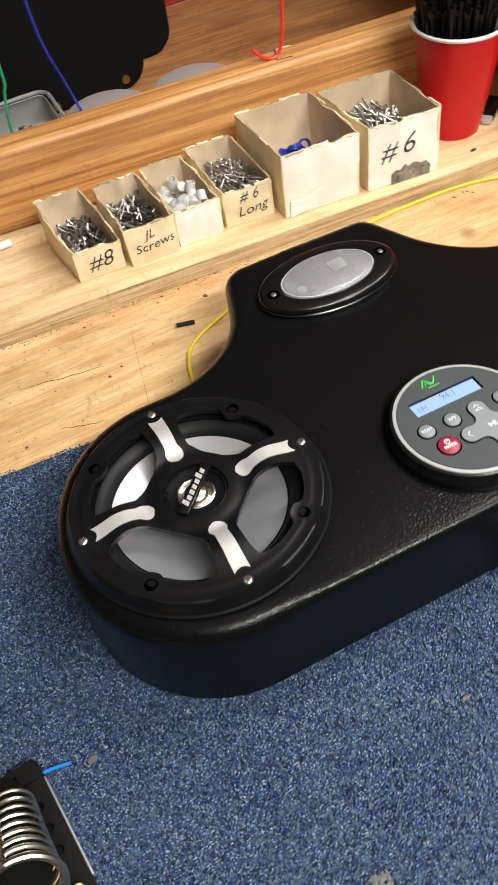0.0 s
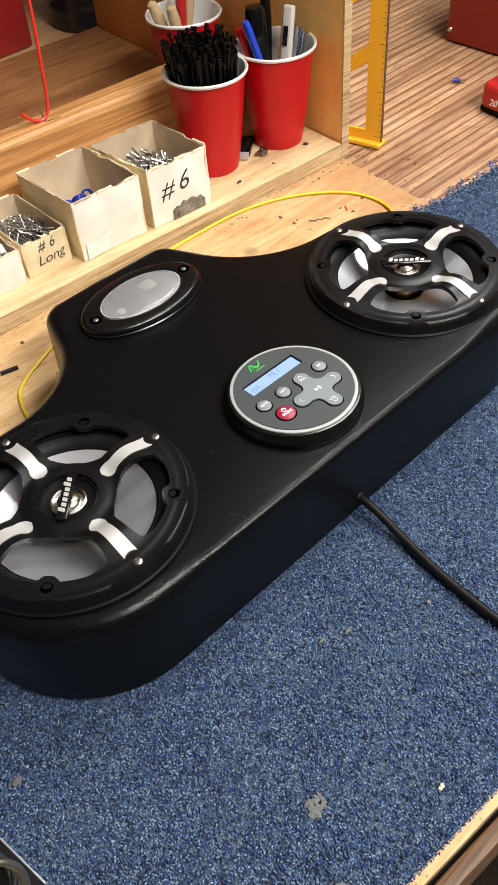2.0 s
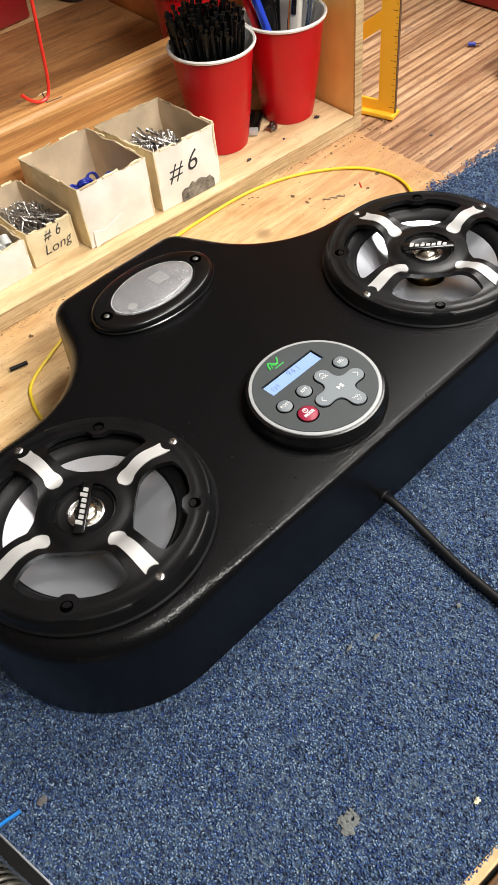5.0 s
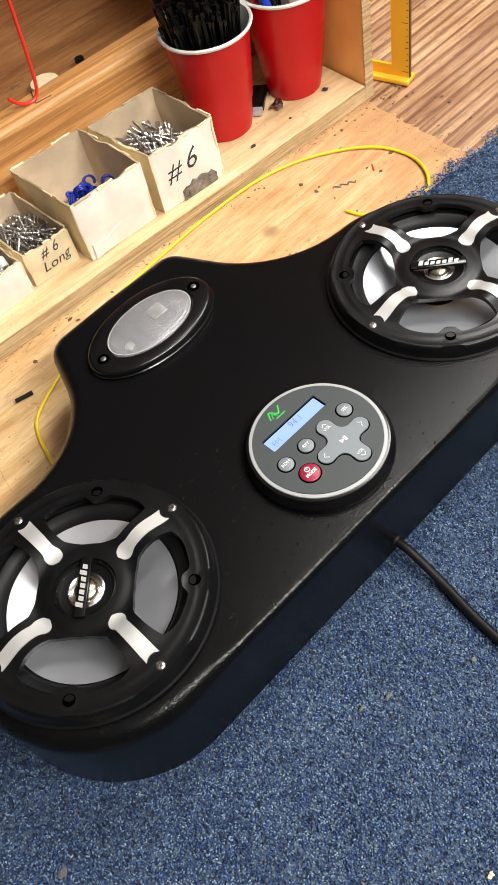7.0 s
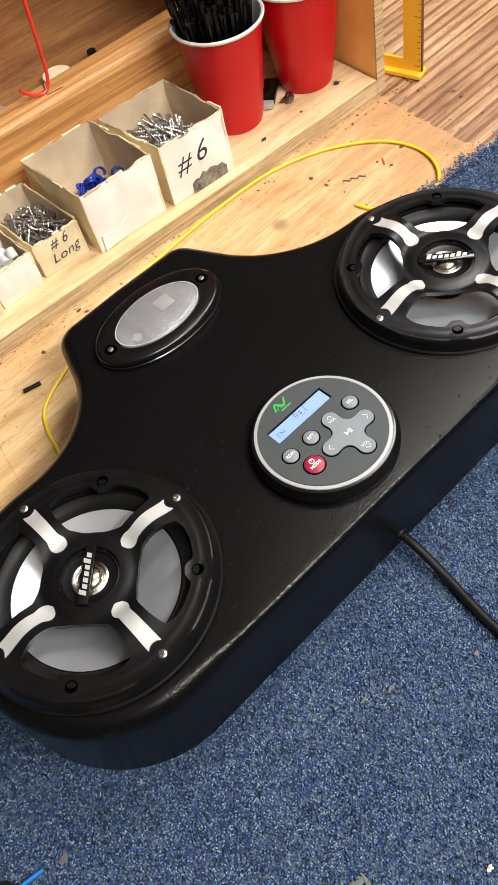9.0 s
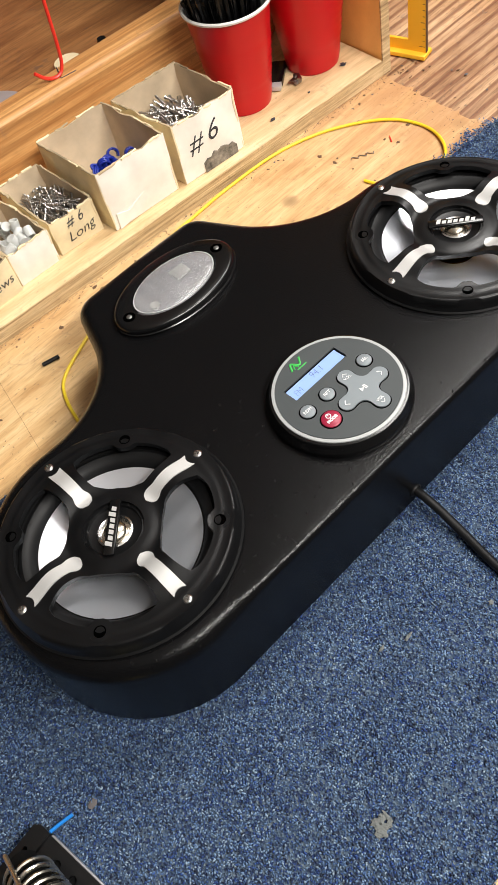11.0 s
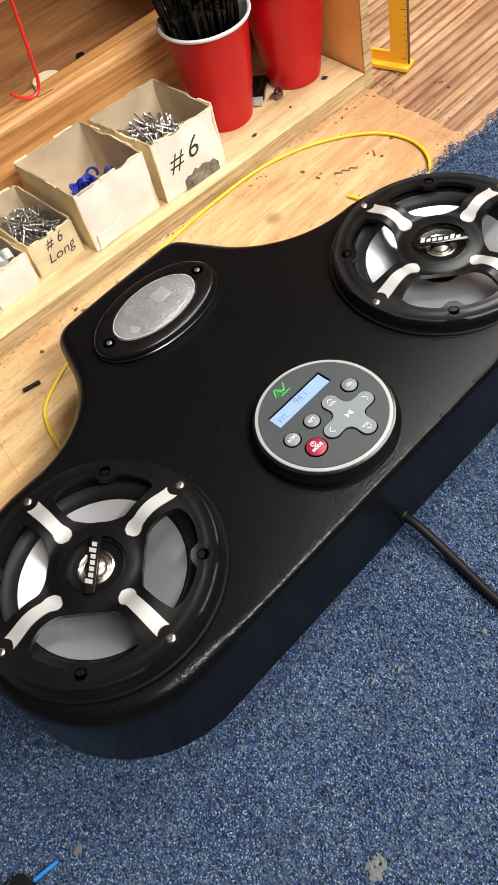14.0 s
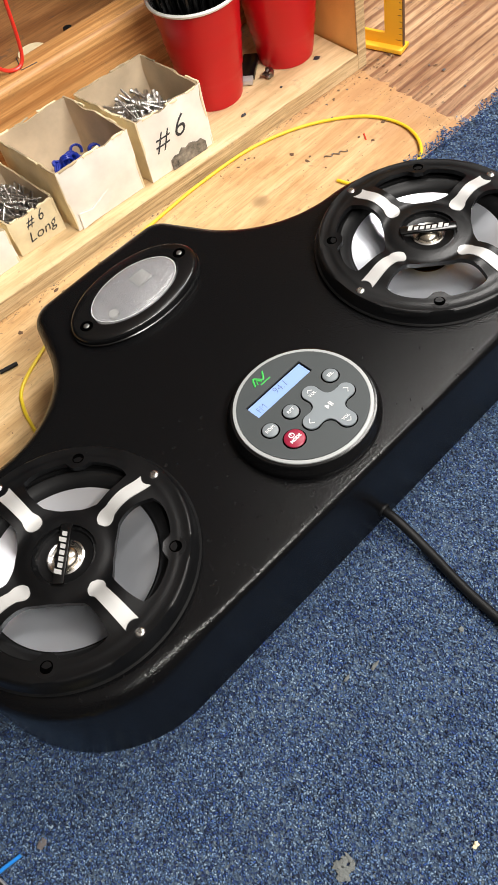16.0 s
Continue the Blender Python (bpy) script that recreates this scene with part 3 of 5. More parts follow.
def speaker(cx, bar_turn, tilt, lift, label):
    at = LID @ Matrix.Translation((cx, 0, lift)) @ Matrix.Rotation(tilt, 4, "X") @ Matrix.Diagonal((1.012, 1.012, 1.0, 1))
    sp = part("speaker", lathe([(0.0, -0.035), (0.03, -0.034), (0.0700, -0.011), (0.0705, 0.0004), (0.0865, 0.0004), (0.0875, 0.0014), (0.0865, 0.0026), (0.0720, 0.003), (0.0695, -0.009), (0.03, -0.031), (0.0, -0.032)], 64),
              MAT["rubber"], soundbar, label, at)
    part("grille", grille(), MAT["plastic"], sp, "black plastic four-spoke grille", smooth=50)
    part("surround", lathe([(0.0715, -0.001), (0.0705, 0.0025), (0.0675, 0.004), (0.0635, 0.003), (0.0605, -0.001), (0.0592, -0.0036), (0.057, -0.0042)], 72), MAT["rubber"], sp, "black rubber surround roll")
    part("cone", lathe([(0.0585, -0.0030), (0.050, -0.0058), (0.038, -0.0098), (0.026, -0.0135), (0.0175, -0.0155), (0.0165, -0.0175)], 72), MAT["cone"], sp, "satin silver speaker cone")
    part("tweeter_post", lathe([(0.0120, -0.024), (0.0120, -0.006), (0.0180, 0.002), (0.0225, 0.0074), (0.0225, 0.0090), (0.0195, 0.0097), (0.0185, 0.0080), (0.0145, 0.0070), (0.0, 0.0065)], 48), MAT["plastic"], sp)
    part("coil_former", lathe([(0.0128, -0.022), (0.0128, -0.010), (0.0121, -0.0095)], 40), MAT["brass"], sp, "dull brass ring below the tweeter")
    part("tweeter_ring", lathe([(0.0124, 0.0067), (0.0127, 0.0081), (0.0116, 0.0087), (0.0100, 0.0075), (0.0090, 0.0069)], 48), MAT["chrome"], sp, "polished metal tweeter ring")
    part("tweeter_dome", lathe([(0.0092, 0.0067), (0.0086, 0.0083), (0.0066, 0.0103), (0.0035, 0.0115), (0.0, 0.0118)], 40), MAT["dome"], sp, "polished warm metal tweeter dome")
    turn = Matrix.Rotation(bar_turn, 4, "Z")
    bar = [box(-0.0215, 0.0215, -0.0040, 0.0040, 0.0121, 0.0147, 0.0012)]
    part("badge_bar", moved(bar[0], turn), MAT["gloss"], sp, "black bar across the tweeter")
    # the maker's mark as a row of plain slanted blocks
    bits = []
    slant = Matrix(((1, 0.3, 0, 0), (0, 1, 0, 0), (0, 0, 1, 0), (0, 0, 0, 1)))
    for k in range(7):
        tall = 0.0050 if k in (0, 5) else 0.0034
        bits.append(moved(box(-0.0016, 0.0016, -0.0018, -0.0018 + tall, 0.0145, 0.01495), Matrix.Translation((-0.0135 + k * 0.0045, 0, 0)) @ slant))
    part("badge", moved(merge(bits), turn), MAT["inlay"], sp, "white maker's mark as plain shapes", smooth=0)
    for k in range(4):
        a = k * math.pi / 2
        part("inlay", inlay(a), MAT["inlay"], sp, "brushed silver strip on a spoke")
        part("screw", MESH["screw_head"], None, sp, "bright cross-head screw", Matrix.Translation((0.0775 * math.cos(a), 0.0775 * math.sin(a), 0.0100)) @ Matrix.Rotation(0.5 + k, 4, "Z"))
        b = a + math.pi / 4
        # Shallow black disc, not cut through; its colour paints the hole's shade.
        hole = lathe([(0.0042, 0.0), (0.0040, 0.0004), (0.0034, 0.0005), (0.0032, 0.0002), (0.0, 0.00015)], 20)
        part("boss", lathe([(0.0072, -0.001), (0.0068, 0.0001), (0.0, 0.0002)], 20), MAT["plastic"], sp, "", Matrix.Translation((0.0730 * math.cos(b), 0.0730 * math.sin(b), 0.0114)))
        part("mounting_hole", hole, MAT["hole"], sp, "", Matrix.Translation((0.0730 * math.cos(b), 0.0730 * math.sin(b), 0.0116)) @ Matrix.Rotation(b, 4, "Z"), smooth=20)
    # pins round the hub
    for k in range(8):
        a = (k + 0.5) * math.pi / 4
        part("pin", lathe([(0.0011, 0.0), (0.0010, 0.0006), (0, 0.0007)], 8), MAT["rubber"], sp, "", Matrix.Translation((0.0205 * math.cos(a), 0.0205 * math.sin(a), 0.0093)))
    return sp


speaker(-0.0008, radians(45), -0.012, 0.0006, "round coaxial speaker with black grille and silver cone")
speaker(GAP + 0.001, radians(-45), 0.022, 0.0008, "round coaxial speaker with black grille and silver cone")


# control panel
def control_panel():
    cx, cy = 0.1822, -0.0385
    at = LID @ Matrix.Translation((cx, cy, 0))
    body = part("control_panel", lathe([(0.0, 0.0003), (0.0535, 0.0003), (0.0540, 0.002), (0.0536, 0.0060), (0.0518, 0.0078), (0.0516, 0.0095), (0.0504, 0.0114), (0.0490, 0.0118), (0.0, 0.0118)], 96), MAT["gloss"], soundbar,
                "round radio control panel with grey face and lit display", at)
    z = 0.0118
    part("trim_ring", lathe([(0.0486, z), (0.0485, z + 0.0009), (0.0482, z + 0.0011), (0.0461, z + 0.0011), (0.0458, z + 0.0008), (0.0458, z)], 96), MAT["ring"], body, "pale grey trim ring")
    ox, oy = -0.1812, 0.0362
    w0, w1, h0, h1 = 0.1535 + ox, 0.2065 + ox, -0.0215 + oy, -0.0085 + oy
    part("face_plate", prism([circle(0, 0, 0.0458, 96), [(w0, h0), (w1, h0), (w1, h1), (w0, h1)]], z + 0.0002, z + 0.0016), MAT["face"], body, "dark grey face plate", smooth=30)
    # Display stops short at top and right; the black below paints the recess shadow.
    part("display", box(w0 + 0.0003, w1 - 0.0013, h0 + 0.0003, h1 - 0.0013, z + 0.0002, z + 0.0006), MAT["lcd"], body, "lit pale blue display")
    t = z + 0.0016
    part("display_well_shade", box(w0 - 0.0006, w1 + 0.0006, h0 - 0.0006, h1 + 0.0006, z - 0.0004, z + 0.0001), MAT["hole"], body)
    written("display_text", "FM", 0.0075, Matrix.Translation((0.1608 + ox, -0.0168 + oy, z + 0.00065)) @ Matrix.Diagonal((0.8, 1, 1, 1)), MAT["lcd_ink"], body, 0.0, -0.0002, 0.00003)
    written("display_text", "94.1", 0.0088, Matrix.Translation((0.1822 + ox, -0.0138 + oy, z + 0.00065)) @ Matrix.Diagonal((0.82, 1, 1, 1)), MAT["lcd_ink"], body, 0.1, -0.0002, 0.00003)
    for x, y, word in ((0.151, -0.0352, "RDM"), (0.171, -0.0352, "RPT"), (0.2105, -0.0352, "SEL")):
        part("button_gap", lathe([(0.0066, t), (0.0065, t + 0.0002), (0.0, t + 0.0002)], 32), MAT["hole"], body, "", Matrix.Translation((x + ox, y + oy, 0)))
        part("button", lathe([(0.0056, t), (0.0055, t + 0.0010), (0.0048, t + 0.0015), (0.0, t + 0.0016)], 32), MAT["button"], body, "round grey button", Matrix.Translation((x + ox, y + oy, 0)))
        written("button_text", word, 0.0036, Matrix.Translation((x + ox, y + oy, t + 0.0017)), MAT["white_print"], body)
    x, y = 0.1565, -0.0525
    part("button_gap", lathe([(0.0082, t), (0.0081, t + 0.0002), (0.0, t + 0.0002)], 32), MAT["hole"], body, "", Matrix.Translation((x + ox, y + oy, 0)))
    part("button", lathe([(0.0073, t), (0.0072, t + 0.0010), (0.0064, t + 0.0016), (0.0, t + 0.0017)], 36), MAT["red_button"], body, "round crimson mode button", Matrix.Translation((x + ox, y + oy, 0)))
    written("button_text", "MODE", 0.0032, Matrix.Translation((x + ox, y - 0.0014 + oy, t + 0.0018)), MAT["white_print"], body, 0, 0.00012)
    part("power_mark", merge([lathe([(0.0021, t + 0.0017), (0.0021, t + 0.0019), (0.0015, t + 0.0019), (0.0015, t + 0.0017)], 20, m=Matrix.Translation((x + ox, y + 0.0026 + oy, 0))),
                              moved(box(-0.0003, 0.0003, 0, 0.0016, t + 0.0017, t + 0.0019), Matrix.Translation((x + ox, y + 0.0026 + oy, 0)))]), MAT["white_print"], body)

    def pad_outline(grow):
        """Four round lobes joined by hollow curves."""
        pts = []
        lobe, reach = 0.0062 + grow, 0.0168
        for q in range(4):
            base = q * math.pi / 2
            for k in range(13):
                a = radians(-105 + 210 * k / 12)
                x, y = reach + lobe * math.cos(a), lobe * math.sin(a)
                pts.append((x * math.cos(base) - y * math.sin(base), x * math.sin(base) + y * math.cos(base)))
            for k in range(1, 6):
                a = base + math.pi / 4
                s = (k - 3) / 3
                d = 0.0108 + grow + 0.0036 * s * s
                o = s * 0.0062
                pts.append((d * math.cos(a) - o * math.sin(a), d * math.sin(a) + o * math.cos(a)))
        return pts
    px, py = 0.1905 + ox, -0.0523 + oy
    part("pad_gap", moved(prism([pad_outline(0.0009)], t, t + 0.0002), Matrix.Translation((px, py, 0))), MAT["hole"], body)
    part("pad", moved(prism([pad_outline(0.0)], t, t + 0.0013), Matrix.Translation((px, py, 0))), MAT["button"], body, "grey four-way rubber pad")
    zt = t + 0.00145

    def arrow(x, y, turn, size=0.0024):
        pts = [(-size * 0.5, -size), (size * 0.5, 0), (-size * 0.5, size)]
        return moved(tube([(a, b, 0) for a, b in pts], 0.00035, 5), Matrix.Translation((px + x, py + y, zt)) @ Matrix.Rotation(turn, 4, "Z"))
    part("arrow", arrow(0.0178, 0, 0), MAT["white_print"], body)
    part("arrow", arrow(-0.0178, 0, math.pi), MAT["white_print"], body)
    part("arrow", arrow(0, 0.0188, math.pi / 2, 0.0020), MAT["white_print"], body)
    part("arrow", arrow(0, -0.0188, -math.pi / 2, 0.0020), MAT["white_print"], body)
    written("pad_text", "VOL", 0.0033, Matrix.Translation((px, py + 0.0152, zt)), MAT["white_print"], body)
    written("pad_text", "VOL", 0.0033, Matrix.Translation((px, py - 0.0154, zt)), MAT["white_print"], body)
    play = bmesh.new()
    v = [play.verts.new((px + a, py + b, zt)) for a, b in ((-0.0026, -0.002), (0.0004, 0), (-0.0026, 0.002))]
    play.faces.new(v)
    ext = bmesh.ops.extrude_face_region(play, geom=play.faces[:])
    bmesh.ops.translate(play, vec=(0, 0, 0.00012), verts=[q for q in ext["geom"] if isinstance(q, bmesh.types.BMVert)])
    part("play_mark", merge([play, box(px + 0.0008, px + 0.0015, py - 0.002, py + 0.002, zt, zt + 0.00012), box(px + 0.0021, px + 0.0028, py - 0.002, py + 0.002, zt, zt + 0.00012)]), MAT["white_print"], body, smooth=0)
    # green maker's mark: a plain zigzag and a bar
    lx, ly = 0.1790 + ox, 0.0026 + oy
    zig = tube(smooth_line([(lx - 0.0085, ly - 0.0034, t), (lx - 0.0048, ly + 0.0026, t), (lx - 0.0015, ly - 0.0014, t), (lx + 0.0006, ly - 0.0022, t), (lx + 0.0045, ly + 0.0030, t)], 4), 0.00085, 6)
    part("mark", merge([zig, box(lx - 0.0045, lx + 0.0045, ly - 0.0056, ly - 0.0046, t, t + 0.0002), tube([(lx - 0.0060, ly - 0.0034, t), (lx - 0.0040, ly + 0.0002, t), (lx - 0.0018, ly - 0.0034, t)], 0.0007, 6)]), MAT["green"], body, "green maker's mark as a zigzag and bar")


control_panel()


# dome light
def dome_light():
    cx, cy = 0.183, 0.149
    at = LID @ Matrix.Translation((cx, cy, 0))
    oval = lambda prof: moved(lathe(prof, 96), Matrix.Diagonal((1, 0.60, 1, 1)))
    bez = part("dome_light", oval([(0.0, 0.0003), (0.0618, 0.0003), (0.0622, 0.0022), (0.0612, 0.0028), (0.0612, 0.0050), (0.0596, 0.0076), (0.0570, 0.0086), (0.0430, 0.0086), (0.0418, 0.0075), (0.0408, 0.0045), (0.0, 0.0045)]), MAT["gloss"], soundbar,
               "oval dome light with black bezel and frosted lens", at)
    part("lens", oval([(0.0402, 0.0048), (0.0403, 0.0086), (0.0394, 0.0095), (0.036, 0.0106), (0.022, 0.0114), (0.0, 0.0117)]), MAT["lens"], bez, "frosted translucent lens")
    # Added pale ring imitates the bright outline that the lens edge catches.
    part("lens_glint_rim", oval([(0.0402, 0.0084), (0.0407, 0.0090), (0.0403, 0.0093), (0.0399, 0.0090)]), MAT["cap"], bez, "milky ring painting the bright glint round the lens edge")
    part("reflector", oval([(0.0395, 0.0047), (0.0385, 0.0052), (0.0, 0.0052)]), MAT["reflector"], bez)
    part("bulb_holder", box(0.004, 0.019, -0.002, 0.012, 0.0053, 0.0070, 0.0007), MAT["bulb"], bez, "pale bulb holder under the lens")
    part("bulb_holder", moved(lathe([(0.004, 0.0053), (0.004, 0.0075), (0.0, 0.0085)], 16), Matrix.Translation((-0.027, -0.007, 0))), MAT["bulb"], bez, "pale bulb under the lens")
    for s in (-1, 1):
        # Black disc on the bezel paints the dark of a screw recess.
        part("screw_well", lathe([(0.0052, 0.0088), (0.0050, 0.0092), (0.0042, 0.0092), (0.0038, 0.0089), (0, 0.0089)], 24), MAT["hole"], bez, "", Matrix.Translation((s * 0.0495, 0, 0)))
        part("screw", MESH["small_screw_head"], None, bez, "small steel cross-head screw", Matrix.Translation((s * 0.0495, 0, 0.0089)))


dome_light()

# power cable and its grommet
CABLE = smooth_line([(0.188, -0.098, 0.021), (0.188, -0.112, 0.0205), (0.1878, -0.128, 0.0165), (0.186, -0.150, 0.0115), (0.181, -0.180, 0.0108), (0.178, -0.215, 0.0105), (0.177, -0.25, 0.0105), (0.179, -0.30, 0.0108), (0.184, -0.335, 0.0100), (0.187, -0.356, -0.004), (0.188, -0.362, -0.06), (0.188, -0.36, -0.3)], 8)
part("power_cable", tube(CABLE, 0.0035, 12), MAT["rubber"], soundbar, "thick black power cable running over the carpet")
part("grommet", moved(lathe([(0.0, 0.0), (0.0056, 0.0), (0.0056, 0.001), (0.0050, 0.0018), (0.0042, 0.0018)], 24), Matrix.Translation((0.188, -0.1025, 0.021)) @ Matrix.Rotation(math.pi / 2, 4, "X")), MAT["rubber"], soundbar)

# ---- carpet pile ----
def inside(x, y, loop):
    hit = np.zeros(len(x), bool)
    n = len(loop)
    for k in range(n):
        (x0, y0), (x1, y1) = loop[k], loop[(k + 1) % n]
        if y0 == y1:
            continue
        cross = ((y0 > y) != (y1 > y)) & (x < (x1 - x0) * (y - y0) / (y1 - y0) + x0)
        hit ^= cross
    return hit


def carpet_pile():
    rng = np.random.default_rng(5)
    step = 0.0017
    gx, gy = np.meshgrid(np.arange(-0.34, 0.765, step), np.arange(CARPET[2] - 0.001, CARPET[3] + 0.002, step))
    x = gx.ravel() + rng.uniform(-0.0007, 0.0007, gx.size)
    y = gy.ravel() + rng.uniform(-0.0007, 0.0007, gx.size)
    # ragged rims
    rag = 0.003 * np.sin(x * 90) + 0.002 * np.sin(x * 231 + 1)
    keep = (y < CARPET[3] + rag + rng.uniform(-0.004, 0.003, len(x))) & (x < 0.755 + 0.004 * np.sin(y * 110))
    x, y = x[keep], y[keep]
    body = len(x)
    # loose frayed tufts along the cut rim
    x = np.concatenate([x, rng.uniform(0.38, 0.75, 1500)])
    y = np.concatenate([y, CARPET[3] + 0.003 * np.sin(x[body:] * 90) + 0.003 * np.sin(x[body:] * 231 + 1) + rng.normal(0.0, 0.004, 1500)])
    fray = np.arange(len(x)) >= body
    c, s = math.cos(radians(SHELF_TURN)), math.sin(radians(SHELF_TURN))
    wx, wy = c * x - s * y, 0.325 + s * x + c * y
    far = ~inside(wx, wy, inset(OUT, 0.012))
    wx, wy, fray = wx[far], wy[far], fray[far]
    n = len(wx)
    a, lean = rng.uniform(0, 2 * np.pi, n), rng.uniform(-0.1, 0.8, n)
    L, W, Hh = rng.uniform(0.0010, 0.0017, n), rng.uniform(0.0006, 0.00085, n), rng.uniform(0.0006, 0.0009, n)
    L = np.where(fray, L * 1.3, L)
    tuft = rng.uniform(-0.0007, 0.0008, (600, 600))
    z = np.where(fray, 0.002, 0.0) + 0.0047 + rng.uniform(-0.0007, 0.0008, n) + 0.0004 * np.sin(wx * 40) * np.sin(wy * 55) + tuft[(wx / 0.0034).astype(int), (wy / 0.0034).astype(int)]
    u = np.stack([np.cos(a) * np.cos(lean), np.sin(a) * np.cos(lean), np.sin(lean)], 1)
    v = np.stack([-np.sin(a), np.cos(a), np.zeros(n)], 1)
    w = np.cross(u, v)
    p = np.stack([wx, wy, z], 1)
    six = np.stack([p + u * L[:, None], p + v * W[:, None], p - u * L[:, None], p - v * W[:, None], p + w * Hh[:, None], p - w * Hh[:, None]], 1).reshape(-1, 3)
    tri = np.array([(0, 1, 4), (1, 2, 4), (2, 3, 4), (3, 0, 4), (1, 0, 5), (2, 1, 5), (3, 2, 5), (0, 3, 5)])
    faces = (tri[None] + 6 * np.arange(n)[:, None, None]).reshape(-1, 3)
    me = bpy.data.meshes.new("carpet_pile")
    me.vertices.add(len(six))
    me.vertices.foreach_set("co", six.ravel())
    me.loops.add(faces.size)
    me.loops.foreach_set("vertex_index", faces.ravel())
    me.polygons.add(len(faces))
    me.polygons.foreach_set("loop_start", np.arange(0, faces.size, 3))
    me.polygons.foreach_set("use_smooth", np.ones(len(faces), bool))
    me.update(calc_edges=True)
    me.materials.append(MAT["pile"])
    return tagged(new("carpet_pile", me), "blue, navy and grey flecked short carpet pile", "carpet pile", kind="stuff")


carpet_pile()

# ---- shelf, rail and partition ----
shelf = thing("shelf_board", "pale plywood shelf board lying along the bench", "shelf", SHELF)
part("front_board", box(-1.0, 0.603, 0.0, 0.1860, 0.0, 0.019, 0.0008), [MAT["shelf"], MAT["ply_edge"]], shelf, "pale plywood with layered front edge")
part("edge_band", box(-1.0, 0.603, -0.0012, -0.0002, 0.0006, 0.0184), MAT["ply_edge"], shelf, "layered raw plywood edge")
part("back_board", box(-1.0, 0.603, 0.1865, 0.56, 0.0, 0.019, 0.0008), MAT["shelf_back"], shelf, "darker brown plywood behind the rail")
rail = thing("rail", "rough pine timber rail with strong grain on the shelf", "timber rail", SHELF)
part("timber", box(-1.0, 0.575, 0.1475, 0.1855, 0.0192, 0.1075, 0.006, 4), MAT["rail"], rail)
for x in (0.305,):
    part("pencil_mark", tube([(x - 0.004, 0.183, 0.1076), (x - 0.012, 0.160, 0.1076), (x + 0.006, 0.158, 0.1076)], 0.0007, 5), MAT["marker"], rail, "dark pencil tick")
partition = thing("partition", "upright varnished plywood partition with raw layered edge", "partition", SHELF)
part("panel", box(0.6045, 0.6165, 0.002, 0.56, 0.0, 0.42, 0.0006), MAT["panel"], partition, "orange varnished plywood face")
part("edge_band", box(0.6045, 0.6165, 0.0, 0.0016, 0.0, 0.42), MAT["ply_edge"], partition, "layered raw plywood edge")

# ---- card boxes on the shelf ----
def card_out(t, h, seed, bulge=0.0024):
    """How far a card wall gives inward at a fraction of its length and height."""
    return -bulge * math.sin(math.pi * t) * math.sin(math.pi * min(1, h * 0.9)) + 0.0032 * h * noise.noise(Vector((t * 4, h * 2, seed * 3.1)))


def card_panel(a, b, za, zb, seed, thick=0.0018, bulge=0.0024, nx=12, nz=5):
    """A card wall from a to b (plan) standing on the shelf, with a worn, wavy rim. Slots: outside, inside, rim."""
    bm = bmesh.new()
    a, b = Vector((a[0], a[1], 0)), Vector((b[0], b[1], 0))
    d = (b - a).normalized()
    inward = Vector((-d.y, d.x, 0))
    rows = {}
    for side in (0, 1):
        for i in range(nx + 1):
            t = i / nx
            for k in range(nz + 1):
                h = k / nz
                top = za + (zb - za) * t + 0.0026 * noise.noise(Vector((seed * 7.3 + t * 6, seed, 0.3)))
                z = 0.0194 + (top - 0.0194) * h
                out = card_out(t, h, seed, bulge)
                p = a.lerp(b, t) + inward * (out + side * thick)
                rows[side, i, k] = bm.verts.new((p.x, p.y, z))
    for i in range(nx):
        for k in range(nz):
            bm.faces.new([rows[0, i, k], rows[0, i + 1, k], rows[0, i + 1, k + 1], rows[0, i, k + 1]]).material_index = 0
            bm.faces.new([rows[1, i, k], rows[1, i, k + 1], rows[1, i + 1, k + 1], rows[1, i + 1, k]]).material_index = 1
        bm.faces.new([rows[0, i, nz], rows[0, i + 1, nz], rows[1, i + 1, nz], rows[1, i, nz]]).material_index = 2
        bm.faces.new([rows[0, i, 0], rows[1, i, 0], rows[1, i + 1, 0], rows[0, i + 1, 0]]).material_index = 1
    for i in (0, nx):
        for k in range(nz):
            bm.faces.new([rows[0, i, k], rows[0, i, k + 1], rows[1, i, k + 1], rows[1, i, k]]).material_index = 0
    return bm


def front_place(fl, fr, x, z):
    """A frame on the outside of a box's front: x to the right, y up."""
    a, b = Vector((fl[0], fl[1], 0)), Vector((fr[0], fr[1], 0))
    d = (b - a).normalized()
    out = Vector((d.y, -d.x, 0))
    p = a.lerp(b, x) + Vector((0, 0, z))
    m = Matrix((d, Vector((0, 0, 1)), out)).transposed().to_4x4()
    m.translation = p
    return m


